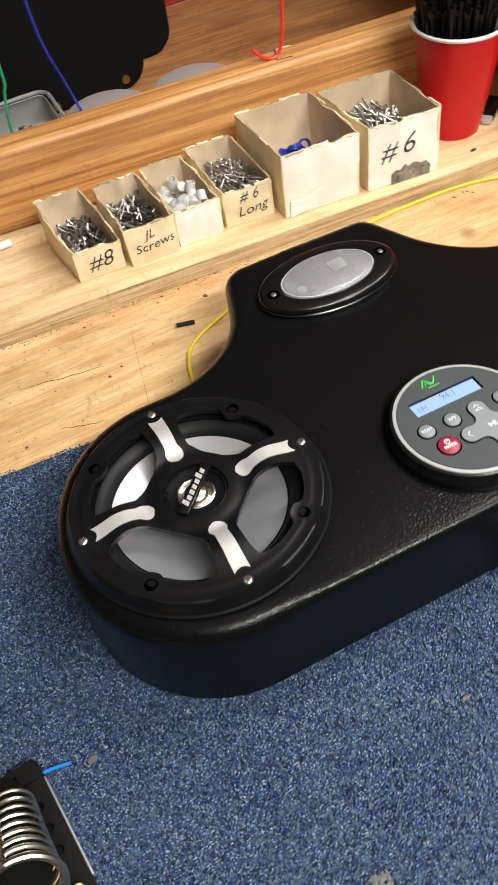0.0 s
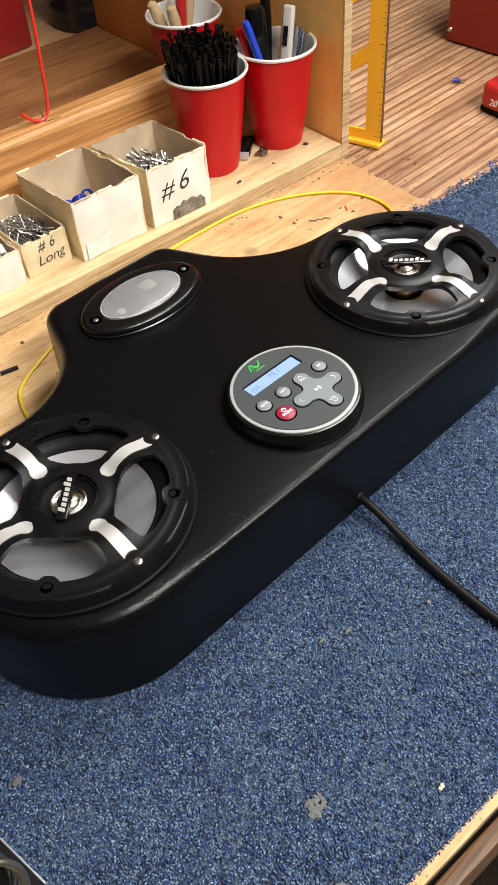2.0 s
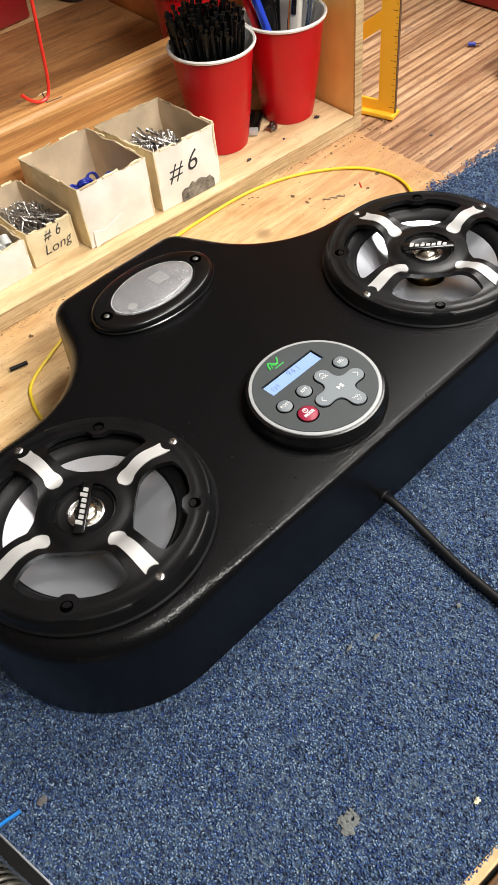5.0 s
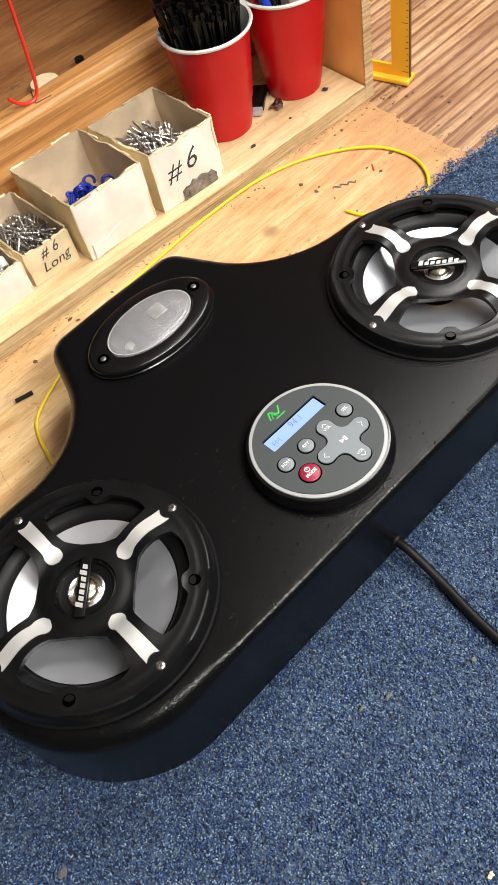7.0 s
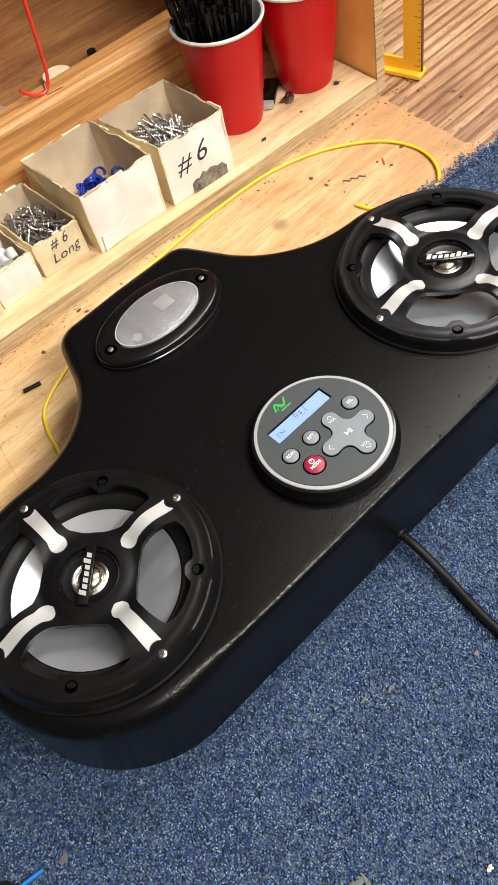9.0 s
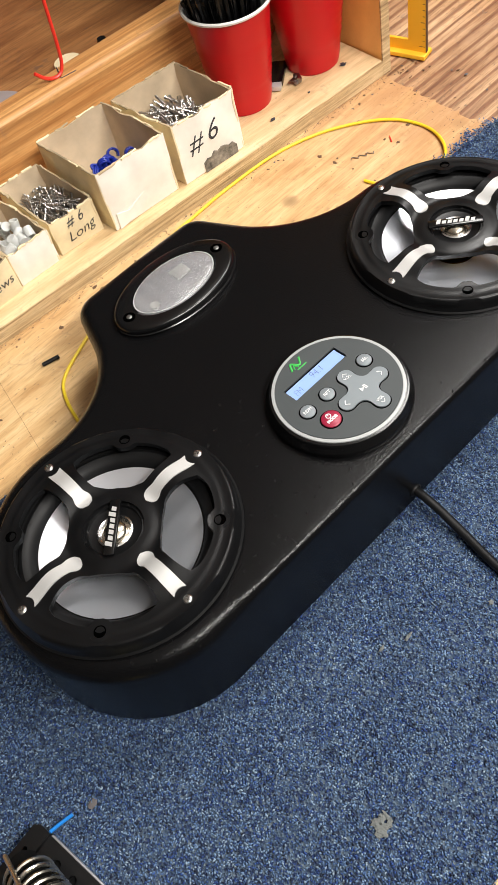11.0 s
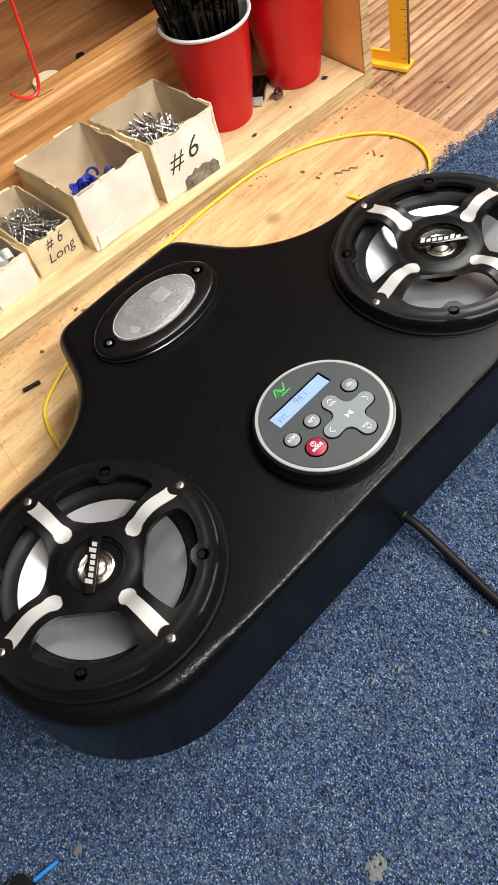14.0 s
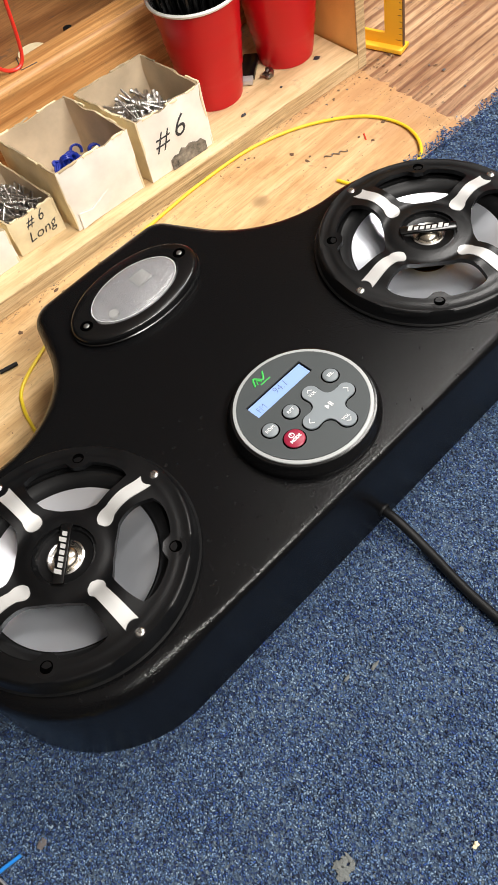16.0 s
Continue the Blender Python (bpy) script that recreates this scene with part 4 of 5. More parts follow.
def card_box(label, fl, fr, br, bl, zf, zb, seed, front, words=()):
    bx = thing("card_box", label, "box", group="open card boxes on the shelf")
    mats = [MAT["card_out"], MAT["card_in"], MAT["card_torn2"]]
    part("front_panel", card_panel(fl, fr, zf, zf, seed), [front, MAT["card_in"], MAT["card_torn2"]], bx)
    part("side_panel", card_panel(fr, br, zf, zb, seed + 1), mats, bx)
    part("back_panel", card_panel(br, bl, zb, zb, seed + 2), mats, bx)
    part("side_panel", card_panel(bl, fl, zb, zf, seed + 3), mats, bx)
    mid = [sum(q[k] for q in (fl, fr, br, bl)) / 4 for k in (0, 1)]
    loop = [(mid[0] + (q[0] - mid[0]) * 0.97, mid[1] + (q[1] - mid[1]) * 0.97) for q in (fl, fr, br, bl)]
    part("bottom", prism([loop], 0.0194, 0.0208), MAT["card_in"], bx)
    # worn folded rim, in short lengths
    rng = random.Random(seed)
    for (a, za), (b, zb2) in (((fl, zf), (fr, zf)), ((fr, zf), (br, zb)), ((br, zb), (bl, zb)), ((bl, zb), (fl, zf))):
        t = rng.uniform(0.0, 0.2)
        while t < 0.85:
            u = min(1, t + rng.uniform(0.12, 0.34))
            pts = []
            for k in range(5):
                w = t + (u - t) * k / 4
                pts.append((a[0] + (b[0] - a[0]) * w + rng.uniform(-0.0006, 0.0006), a[1] + (b[1] - a[1]) * w + rng.uniform(-0.0006, 0.0006), za + (zb2 - za) * w + rng.uniform(-0.001, 0.0008)))
            part("worn_rim", tube(pts, rng.uniform(0.0008, 0.0016), 6), MAT["card_torn2"] if rng.random() < 0.5 else MAT["card_out"], bx)
            t = u + rng.uniform(0.02, 0.3)
    for word, size, x, z, shear, tilt in words:
        width = (Vector(fr) - Vector(fl)).length
        me = lettering(word, size, Matrix.Translation((x * width, z, 0)) @ Matrix.Rotation(radians(tilt), 4, "Z"), shear, -size * 0.006, 0.0001)
        for v in me.vertices:
            v.co.z += 0.0004 - card_out(v.co.x / width, (v.co.y - 0.0194) / (zf - 0.0194), seed)
        me.transform(front_place(fl, fr, 0.0, 0.0))
        me.materials.clear()
        me.materials.append(MAT["marker"])
        part("marker_text", me, None, bx, "black marker handwriting")
    return bx


MAT["card_torn2"] = grainy("frayed_card", (0.46, 0.36, 0.22), 0.85, 1400, 0.5, 0.0008, 0.5)
B1 = ((0.017, 0.353), (0.065, 0.351), (0.055, 0.429), (0.008, 0.431))
B2 = ((0.0705, 0.345), (0.121, 0.343), (0.112, 0.419), (0.066, 0.421))
B3 = ((0.1235, 0.347), (0.171, 0.345), (0.164, 0.420), (0.118, 0.422))
B4 = ((0.176, 0.348), (0.228, 0.343), (0.221, 0.425), (0.171, 0.428))
B5 = ((0.234, 0.328), (0.317, 0.322), (0.315, 0.420), (0.231, 0.426))
B6 = ((0.326, 0.319), (0.4055, 0.312), (0.406, 0.405), (0.322, 0.414))
card_box("small cream card box of dark screws with handwriting", *B1, 0.053, 0.071, 11, MAT["card_out"], (("#8", 0.024, 0.5, 0.037, 0.3, 4),))
card_box("small cream card box of long dark screws with handwriting", *B2, 0.062, 0.071, 21, MAT["card_out"], (("JL", 0.014, 0.45, 0.052, 0.3, 3), ("Screws", 0.0145, 0.52, 0.039, 0.2, 5)))
card_box("small cream card box of milky plastic caps", *B3, 0.060, 0.071, 31, MAT["card_white"])
card_box("small cream card box of silver screws with handwriting", *B4, 0.060, 0.071, 41, MAT["card_out"], (("# 6", 0.0155, 0.5, 0.051, 0.3, 4), ("Long", 0.0165, 0.55, 0.035, 0.3, 6)))
card_box("large white card box holding blue plastic clips", *B5, 0.089, 0.089, 51, MAT["card_white"])
box6 = card_box("large white card box of screws with torn front", *B6, 0.089, 0.088, 61, MAT["card_white"], (("#", 0.029, 0.25, 0.058, 0.35, 6), ("6", 0.031, 0.53, 0.062, 0.3, 2)))
_m6 = front_place(B6[0], B6[1], 0.60, 0.0195)
_torn = [(-0.022, 0.0)] + [(-0.022 + 0.044 * k / 9, 0.012 + 0.006 * math.sin(math.pi * k / 9) + 0.002 * math.sin(k * 2.6)) for k in range(10)] + [(0.022, 0.0)]
part("torn_patch", moved(prism([_torn], 0.0014, 0.0022), _m6), MAT["card_torn"], box6, "torn grey inner card")
_m5 = front_place(B5[0], B5[1], 0.2, 0.0195)
part("loose_tape", moved(prism([[(-0.012, 0.0), (0.010, 0.003), (0.030, 0.016), (0.027, 0.025), (0.004, 0.015), (-0.011, 0.019)]], 0.0014, 0.0020), _m5), MAT["card_white"], bpy.data.objects["card_box.004"], "curled strip of paper tape")


def wood_screw(length, r):
    """A screw along x: flat head, threaded shank, point."""
    prof = [(0.0, 0.0), (r * 2.0, 0.0), (r * 2.0, r * 0.4), (r * 0.95, r * 1.9)]
    n = int(length / 0.0011)
    for k in range(n):
        z = r * 1.9 + (length - r * 4) * (k + 0.5) / n
        prof.append((r * (1.12 if k % 2 else 0.78), z))
    prof += [(r * 0.5, length - r), (0.0, length)]
    return moved(lathe(prof, 7), Matrix.Rotation(math.pi / 2, 4, "Y"))


def screw_pile(name, label, corners, count, length, r, mat, z0, z1, seed, only=None):
    rng = random.Random(seed)
    me = bpy.data.meshes.new("one")
    one = wood_screw(length, r)
    one.to_mesh(me)
    one.free()
    out = bmesh.new()
    fl, fr, br, bl = [Vector(c) for c in corners]
    for k in range(count):
        u, v = rng.uniform(0.16, 0.84), rng.uniform(0.20, 0.82)
        if only:
            u, v = rng.uniform(*only[0]), rng.uniform(*only[1])
        p = fl.lerp(fr, u).lerp(bl.lerp(br, u), v)
        t = (k / count) ** 0.6
        heap = 1 - 0.35 * ((u - 0.5) ** 2 + (v - 0.5) ** 2) * 2
        m = Matrix.Translation((p.x, p.y, z0 + (z1 - z0) * t * heap)) @ Euler((rng.uniform(0, 6), rng.uniform(-0.35, 0.25), 1.57 + rng.uniform(-0.8, 0.8) + (3.14 if rng.random() < 0.5 else 0))).to_matrix().to_4x4() @ Matrix.Translation((-length / 2, 0, 0))
        tmp = me.copy()
        tmp.transform(m)
        out.from_mesh(tmp)
        bpy.data.meshes.remove(tmp)
    bpy.data.meshes.remove(me)
    return tagged(part(name, out, mat, None, "", None, 30), label, "screws", kind="stuff")


MAT["screw_steel"] = grainy("bright_screw_steel", (0.50, 0.48, 0.45), 0.3, 700, 0.1, 0.0002, 0.4, 1.0)
MAT["dark_steel"] = grainy("dark_phosphate_steel", (0.30, 0.285, 0.265), 0.3, 700, 0.1, 0.0002, 0.5, 1.0)
screw_pile("screws", "heap of short dark steel screws in a box", B1, 190, 0.018, 0.0013, MAT["dark_steel"], 0.024, 0.047, 3)
screw_pile("screws", "heap of long dark steel screws in a box", B2, 170, 0.023, 0.0014, MAT["dark_steel"], 0.025, 0.057, 4)
screw_pile("screws", "heap of long bright steel screws in a box", B4, 200, 0.029, 0.0011, MAT["screw_steel"], 0.025, 0.057, 5)
screw_pile("screws", "heap of bright steel screws in a tall box", B6, 150, 0.029, 0.0014, MAT["screw_steel"], 0.028, 0.070, 6, ((0.25, 0.75), (0.35, 0.8)))

rng = random.Random(9)
cap_mesh = mesh_of("cable_bush", lathe([(0.0, 0.0), (0.0048, 0.0), (0.0052, 0.0008), (0.0046, 0.0105), (0.0041, 0.0105), (0.0043, 0.0015), (0.0, 0.0012)], 16), MAT["cap"])
for k in range(44):
    u, v = 0.18 + 0.64 * rng.random(), 0.14 + 0.62 * rng.random()
    fl, fr, br, bl = [Vector(c) for c in B3]
    p = fl.lerp(fr, u).lerp(bl.lerp(br, u), v)
    ob = part("cable_bush", cap_mesh, None)
    ob.matrix_world = Matrix.Translation((p.x, p.y, 0.0275 + 0.032 * k / 44)) @ Euler((rng.uniform(0, 6.3), rng.uniform(0, 6.3), 0)).to_matrix().to_4x4() @ Matrix.Translation((0, 0, -0.005))
    tagged(ob, "small milky translucent plastic bush in a box", "cable bush", "milky bushes in a box")


def clip_mesh():
    """A cable clamp: a nylon loop that closes on a flat drilled tab."""
    loop = [(0.0058 * math.cos(a), 0, 0.0062 + 0.0058 * math.sin(a)) for a in (radians(-60 + 300 * k / 16) for k in range(17))]
    strap = merge([moved(tube(loop, 0.0012, 6), Matrix.Translation((0, d, 0))) for d in (-0.0022, 0.0, 0.0022)])
    tab = prism([[(0.001, -0.0036), (0.012, -0.0036), (0.0142, -0.002), (0.0142, 0.002), (0.012, 0.0036), (0.001, 0.0036)], circle(0.0095, 0, 0.0018, 10)], 0.0, 0.0022)
    return mesh_of("wire_clip", merge([strap, tab]), MAT["blue"])


clips = clip_mesh()
for k in range(54):
    u, v = 0.34 + 0.50 * rng.random(), 0.22 + 0.50 * rng.random()
    fl, fr, br, bl = [Vector(c) for c in B5]
    p = fl.lerp(fr, u).lerp(bl.lerp(br, u), v)
    ob = part("wire_clip", clips, None)
    ob.matrix_world = Matrix.Translation((p.x, p.y, 0.0225 + 0.024 * (k // 6) / 8)) @ Euler((rng.uniform(-0.7, 0.7), rng.uniform(-0.5, 0.5), rng.uniform(0, 6.3))).to_matrix().to_4x4()
    tagged(ob, "small blue plastic wire clip in a box", "wire clip", "blue wire clips in a box")

# ---- cups ----
def cup(x, y, label):
    c = thing("plastic_cup", label, "cup", pose(x, y, 0.0194), "red plastic cups on the shelf")
    r0, r1, h = 0.0305, 0.0462, 0.1185
    prof = [(0.0, 0.003), (0.024, 0.003), (r0 - 0.004, 0.0), (r0, 0.0005), (r0 + 0.0006, 0.004)]
    for k in range(1, 25):
        z = 0.004 + (h - 0.008) * k / 24
        step = 0.0009 if 6 <= k <= 15 and k % 2 else 0.0
        prof.append((r0 + 0.0006 + (r1 - r0 - 0.0006) * (z / h) + step, z))
    part("body", lathe(prof, 64), MAT["cup_red"], c, "glossy red plastic cup wall")
    inner = [(r1 - 0.0002, h - 0.0042), (r1 + 0.0022, h - 0.0035), (r1 + 0.0030, h - 0.0012), (r1 + 0.0018, h + 0.0006), (r1 - 0.0004, h - 0.0006), (r1 - 0.0012, h - 0.004)]
    inner += [(r0 - 0.0008 + (r1 - r0) * z / h, z) for z in (0.09, 0.06, 0.03, 0.006)] + [(0.0, 0.0055)]
    part("rim", lathe(inner, 64), MAT["cup_white"], c, "white rolled rim and lining")
    return c


CUP1, CUP2, CUP3 = (0.464, 0.371), (0.561, 0.356), (0.558, 0.517)
cup(*CUP1, "red plastic cup packed with black cable ties")
cup(*CUP2, "red plastic cup holding pens, knife and screwdriver")
cup(*CUP3, "red plastic cup holding brushes behind the rail")


def cable_ties():
    rng = random.Random(17)
    out = bmesh.new()
    for k in range(250):
        a, q = rng.uniform(0, 6.283), math.sqrt(rng.random())
        foot = Vector((0.024 * q * math.cos(a), 0.024 * q * math.sin(a), 0.008))
        a2 = a + rng.uniform(-0.3, 0.3)
        height = rng.uniform(0.140, 0.162) - 0.012 * q
        head = Vector((0.0425 * q * math.cos(a2) + rng.uniform(-0.003, 0.003) - 0.004, 0.0425 * q * math.sin(a2) + rng.uniform(-0.003, 0.003), height))
        d = (head - foot).normalized()
        m = d.to_track_quat("Z", "Y").to_matrix().to_4x4()
        length = (head - foot).length
        spin = Matrix.Rotation(rng.uniform(0, 6.28), 4, "Z")
        bits = [box(-0.0011, 0.0011, -0.0004, 0.0004, 0, length)]
        if rng.random() < 0.72:
            bits.append(box(-0.0018, 0.0018, -0.0013, 0.0017, length - 0.001, length + 0.0034))
        for b in bits:
            moved(b, Matrix.Translation(foot) @ m @ spin)
        me = bpy.data.meshes.new("tie")
        for b in bits:
            b.to_mesh(me)
            b.free()
            out.from_mesh(me)
            me.clear_geometry()
        bpy.data.meshes.remove(me)
    moved(out, pose(CUP1[0], CUP1[1], 0.0194))
    return tagged(part("cable_ties", out, MAT["tie"], None, "", None, 0), "dense bundle of black nylon cable ties in a cup", "cable ties", kind="stuff")


cable_ties()


def stick(name, label, category, cup_at, foot, head, build, group=""):
    """A long thing that leans in a cup; build(thing, length) adds its parts along z."""
    f, h = Vector((cup_at[0] + foot[0], cup_at[1] + foot[1], 0.0265)), Vector((cup_at[0] + head[0], cup_at[1] + head[1], 0.0194 + head[2]))
    m = (h - f).to_track_quat("Z", "Y").to_matrix().to_4x4()
    m.translation = f
    t = thing(name, label, category, m, group)
    build(t, (h - f).length)
    return t


def pen(colour):
    def build(t, L):
        part("barrel", lathe([(0.0, 0.0), (0.0012, 0.001), (0.004, 0.014), (0.0041, L * 0.62), (0.0, L * 0.62)], 14), MAT["cup_white"], t)
        part("cap", lathe([(0.0044, L * 0.6), (0.0047, L * 0.62), (0.0047, L - 0.006), (0.0035, L), (0.0, L)], 14), MAT[colour], t, "coloured pen cap")
        part("pocket_clip", box(0.0046, 0.0062, -0.0012, 0.0012, L - 0.04, L - 0.003, 0.0004), MAT[colour], t)
    return build


def marker(t, L):
    part("barrel", lathe([(0.0, 0.0), (0.007, 0.001), (0.0105, 0.006), (0.0105, L * 0.6), (0.0, L * 0.6)], 20), MAT["gloss"], t)
    part("cap", lathe([(0.0112, L * 0.58), (0.0116, L * 0.6), (0.0122, L - 0.007), (0.0100, L - 0.001), (0.0, L)], 20), MAT["gloss"], t, "black glossy cap")


def knife(t, L):
    part("handle", box(-0.0068, 0.0068, -0.0042, 0.0042, 0, L, 0.0028, 3), MAT["pen_grey"], t, "scuffed grey metal handle")
    part("slide", box(-0.003, 0.003, 0.0046, 0.0062, L * 0.72, L * 0.86, 0.0006), MAT["gloss"], t)
    part("stripe", box(0.0069, 0.0080, -0.003, 0.003, L * 0.3, L * 0.92, 0.0004), MAT["orange"], t, "orange edge strip")


def driver(t, L):
    part("shaft", lathe([(0.0, 0.0), (0.0015, 0.0), (0.0018, L * 0.55), (0.0, L * 0.55)], 10), MAT["chrome"], t)
    part("grip", lathe([(0.003, L * 0.52), (0.0075, L * 0.56), (0.0082, L * 0.66), (0.0066, L * 0.74), (0.0080, L * 0.82), (0.0078, L * 0.88), (0.0, L * 0.88)], 14), MAT["grip_blue"], t, "grey-blue rubber grip")
    part("collar", lathe([(0.004, L * 0.87), (0.0045, L * 0.92), (0.0030, L * 0.94), (0.0022, L * 0.98), (0.0, L)], 12), MAT["gloss"], t)


def brush(colour):
    def build(t, L):
        part("handle", lathe([(0.0, 0.0), (0.003, 0.002), (0.0045, L * 0.5), (0.0075, L * 0.85), (0.006, L * 0.97), (0.0, L)], 14), MAT[colour], t)
        part("ferrule", lathe([(0.0050, L * 0.30), (0.0052, L * 0.38), (0.0046, L * 0.42)], 14), MAT["steel"], t)
    return build


def bent_handle(t, L):
    part("handle", lathe([(0.0, 0.0), (0.004, 0.001), (0.0055, L * 0.4), (0.0070, L * 0.75), (0.0060, L * 0.97), (0.0, L)], 14), MAT["gloss"], t)


MAT["grip_blue"] = grainy("grey_blue_grip", (0.06, 0.13, 0.32), 0.5, 300, 0.1, 0.0002, 0.1)
stick("pen", "blue capped ballpoint pen leaning in a cup", "pen", CUP2, (0.004, -0.012), (-0.034, 0.012, 0.150), pen("pen_blue"))
stick("marker_pen", "fat black marker pen standing in a cup", "marker", CUP2, (-0.008, 0.008), (-0.014, 0.018, 0.160), marker)
stick("utility_knife", "grey metal utility knife leaning in a cup", "knife", CUP2, (-0.010, -0.014), (0.020, -0.006, 0.156), knife)
stick("precision_screwdriver", "small screwdriver with blue grip in a cup", "screwdriver", CUP2, (-0.006, -0.006), (0.030, 0.004, 0.152), driver)
stick("pliers_handle", "glossy black curved tool handle in a cup", "tool handle", CUP2, (-0.004, 0.010), (0.016, 0.030, 0.172), bent_handle)
stick("pen", "red capped pen leaning in a cup", "pen", CUP2, (0.008, 0.006), (-0.032, 0.026, 0.138), pen("cup_red"))
for k, (hx, hy) in enumerate(((0.036, -0.010), (0.030, -0.022), (0.038, 0.004))):
    stick("drill_bit", "bright steel drill bit leaning in a cup", "drill bit", CUP2, (0.008, -0.006 + 0.006 * k), (hx, hy, 0.128), lambda t, L: part("shank", lathe([(0.0, 0.0), (0.002, 0.001), (0.0025, L - 0.012), (0.0038, L - 0.010), (0.0038, L - 0.001), (0.0, L)], 10), MAT["chrome"], t), "drill bits in a cup")
stick("brush", "bare wooden brush handle leaning in a cup", "brush", CUP3, (0.010, 0.004), (-0.036, 0.018, 0.138), brush("handle_wood"), "brushes in a cup")
stick("brush", "bare wooden brush handle standing in a cup", "brush", CUP3, (0.002, -0.008), (-0.024, -0.006, 0.135), brush("handle_wood"), "brushes in a cup")
stick("brush", "red painted brush handle standing in a cup", "brush", CUP3, (-0.002, 0.006), (0.006, 0.008, 0.158), brush("battery_red"), "brushes in a cup")
stick("brush", "bare wooden brush handle tilted in a cup", "brush", CUP3, (-0.008, 0.004), (0.030, 0.016, 0.148), brush("handle_wood"), "brushes in a cup")

# ---- small things on the shelf ----
usb = thing("usb_stick", "black usb stick with bright metal plug on the shelf", "usb stick", pose(0.5005, 0.3575, 0.0194, 0, 0, 38))
part("body", box(0.0, 0.040, -0.0085, 0.0085, 0.0, 0.0075, 0.0012), MAT["gloss"], usb)
part("plug", box(-0.0100, -0.0002, -0.0075, 0.0075, 0.0012, 0.0066, 0.0005), MAT["inlay"], usb, "bright metal plug")


MAT["paint_fleck"] = grainy("dark_grey_fleck", (0.11, 0.10, 0.10), 0.7, 300, 0.3, 0.0005, 0.3)
MAT["bark"] = grainy("brown_crumb", (0.13, 0.07, 0.035), 0.8, 300, 0.3, 0.0005, 0.3)


def pebble(name, label, category, x, y, z, sx, sy, sz, mat, seed, turn=0, group=""):
    bm = bmesh.new()
    bmesh.ops.create_icosphere(bm, subdivisions=3, radius=1)
    for v in bm.verts:
        v.co *= 1 + 0.7 * noise.noise(v.co * 1.6 + Vector((seed, 0, 0))) + 0.1 * noise.noise(v.co * 4 + Vector((seed, 2, 0)))
    moved(bm, Matrix.Diagonal((sx, sy, sz, 1)))
    low = min(v.co.z for v in bm.verts)
    ob = part(name, bm, mat)
    ob.matrix_world = pose(x, y, z - low - 0.0003, 0, 0, turn)
    return tagged(ob, label, category, group)


pebble("metal_lump", "dull grey lump of solder on the shelf", "debris", 0.5185, 0.3405, 0.0194, 0.0078, 0.0048, 0.0044, MAT["dark_steel"], 3, 20)
pebble("debris_crumb", "dark crumb of debris on the shelf", "debris", 0.455, 0.317, 0.0192, 0.003, 0.0016, 0.0012, MAT["marker"], 5, 0, "crumbs")
pebble("debris_crumb", "dark crumb of debris on the shelf", "debris", 0.572, 0.319, 0.0192, 0.0034, 0.0028, 0.0008, MAT["marker"], 8, 0, "crumbs")
pebble("debris_crumb", "dark crumb of debris on the shelf", "debris", 0.513, 0.317, 0.0192, 0.0016, 0.0012, 0.0008, MAT["marker"], 9, 0, "crumbs")
rng = random.Random(31)
for k in range(90):
    x, v = 0.66 - 0.76 * rng.random() ** 1.8, rng.uniform(-0.14, -0.004)
    if k % 2 == 0:
        v = rng.uniform(-0.02, -0.003)
    p = SHELF @ Vector((x, v, 0))
    pebble("debris_crumb", "small dark crumb of debris on the bench", "debris", p.x, p.y, 0.0, rng.uniform(0.0005, 0.0017) * (1.7 if k % 7 == 0 else 1), rng.uniform(0.0005, 0.0014) * (1.7 if k % 7 == 0 else 1), rng.uniform(0.0002, 0.0005), MAT["paint_fleck"] if k % 9 == 0 else MAT["bark"], k, rng.uniform(0, 180), "crumbs")
def grit(count, seed):
    """Tiny angular flakes, thick in the seam by the shelf and along the board joint, thin elsewhere."""
    rng = random.Random(seed)
    bm = bmesh.new()
    for k in range(count):
        if k % 5 < 3:
            p = SHELF @ Vector((rng.uniform(-0.25, 0.62), -0.0013 - abs(rng.gauss(0, 0.0032)), 0))
        elif k % 5 == 3:
            p = SHELF @ Vector((rng.gauss(0.60, 0.02), rng.uniform(-0.17, 0.0), 0))
        else:
            p = SHELF @ Vector((rng.uniform(-0.25, 0.75), rng.uniform(-0.17, 0.0), 0))
        r, a = rng.uniform(0.0002, 0.0008) * (1.8 if rng.random() < 0.12 else 1), rng.uniform(0, 6.28)
        h = rng.uniform(0.0002, 0.0006)
        top = bm.verts.new((p.x, p.y, h + 0.0001))
        base = [bm.verts.new((p.x + r * rng.uniform(0.5, 1.3) * math.cos(a + q * 1.5708), p.y + r * rng.uniform(0.4, 1.0) * math.sin(a + q * 1.5708), 0.0001)) for q in range(4)]
        for q in range(4):
            bm.faces.new((base[q], base[(q + 1) % 4], top))
        bm.faces.new(base[::-1])
    return bm


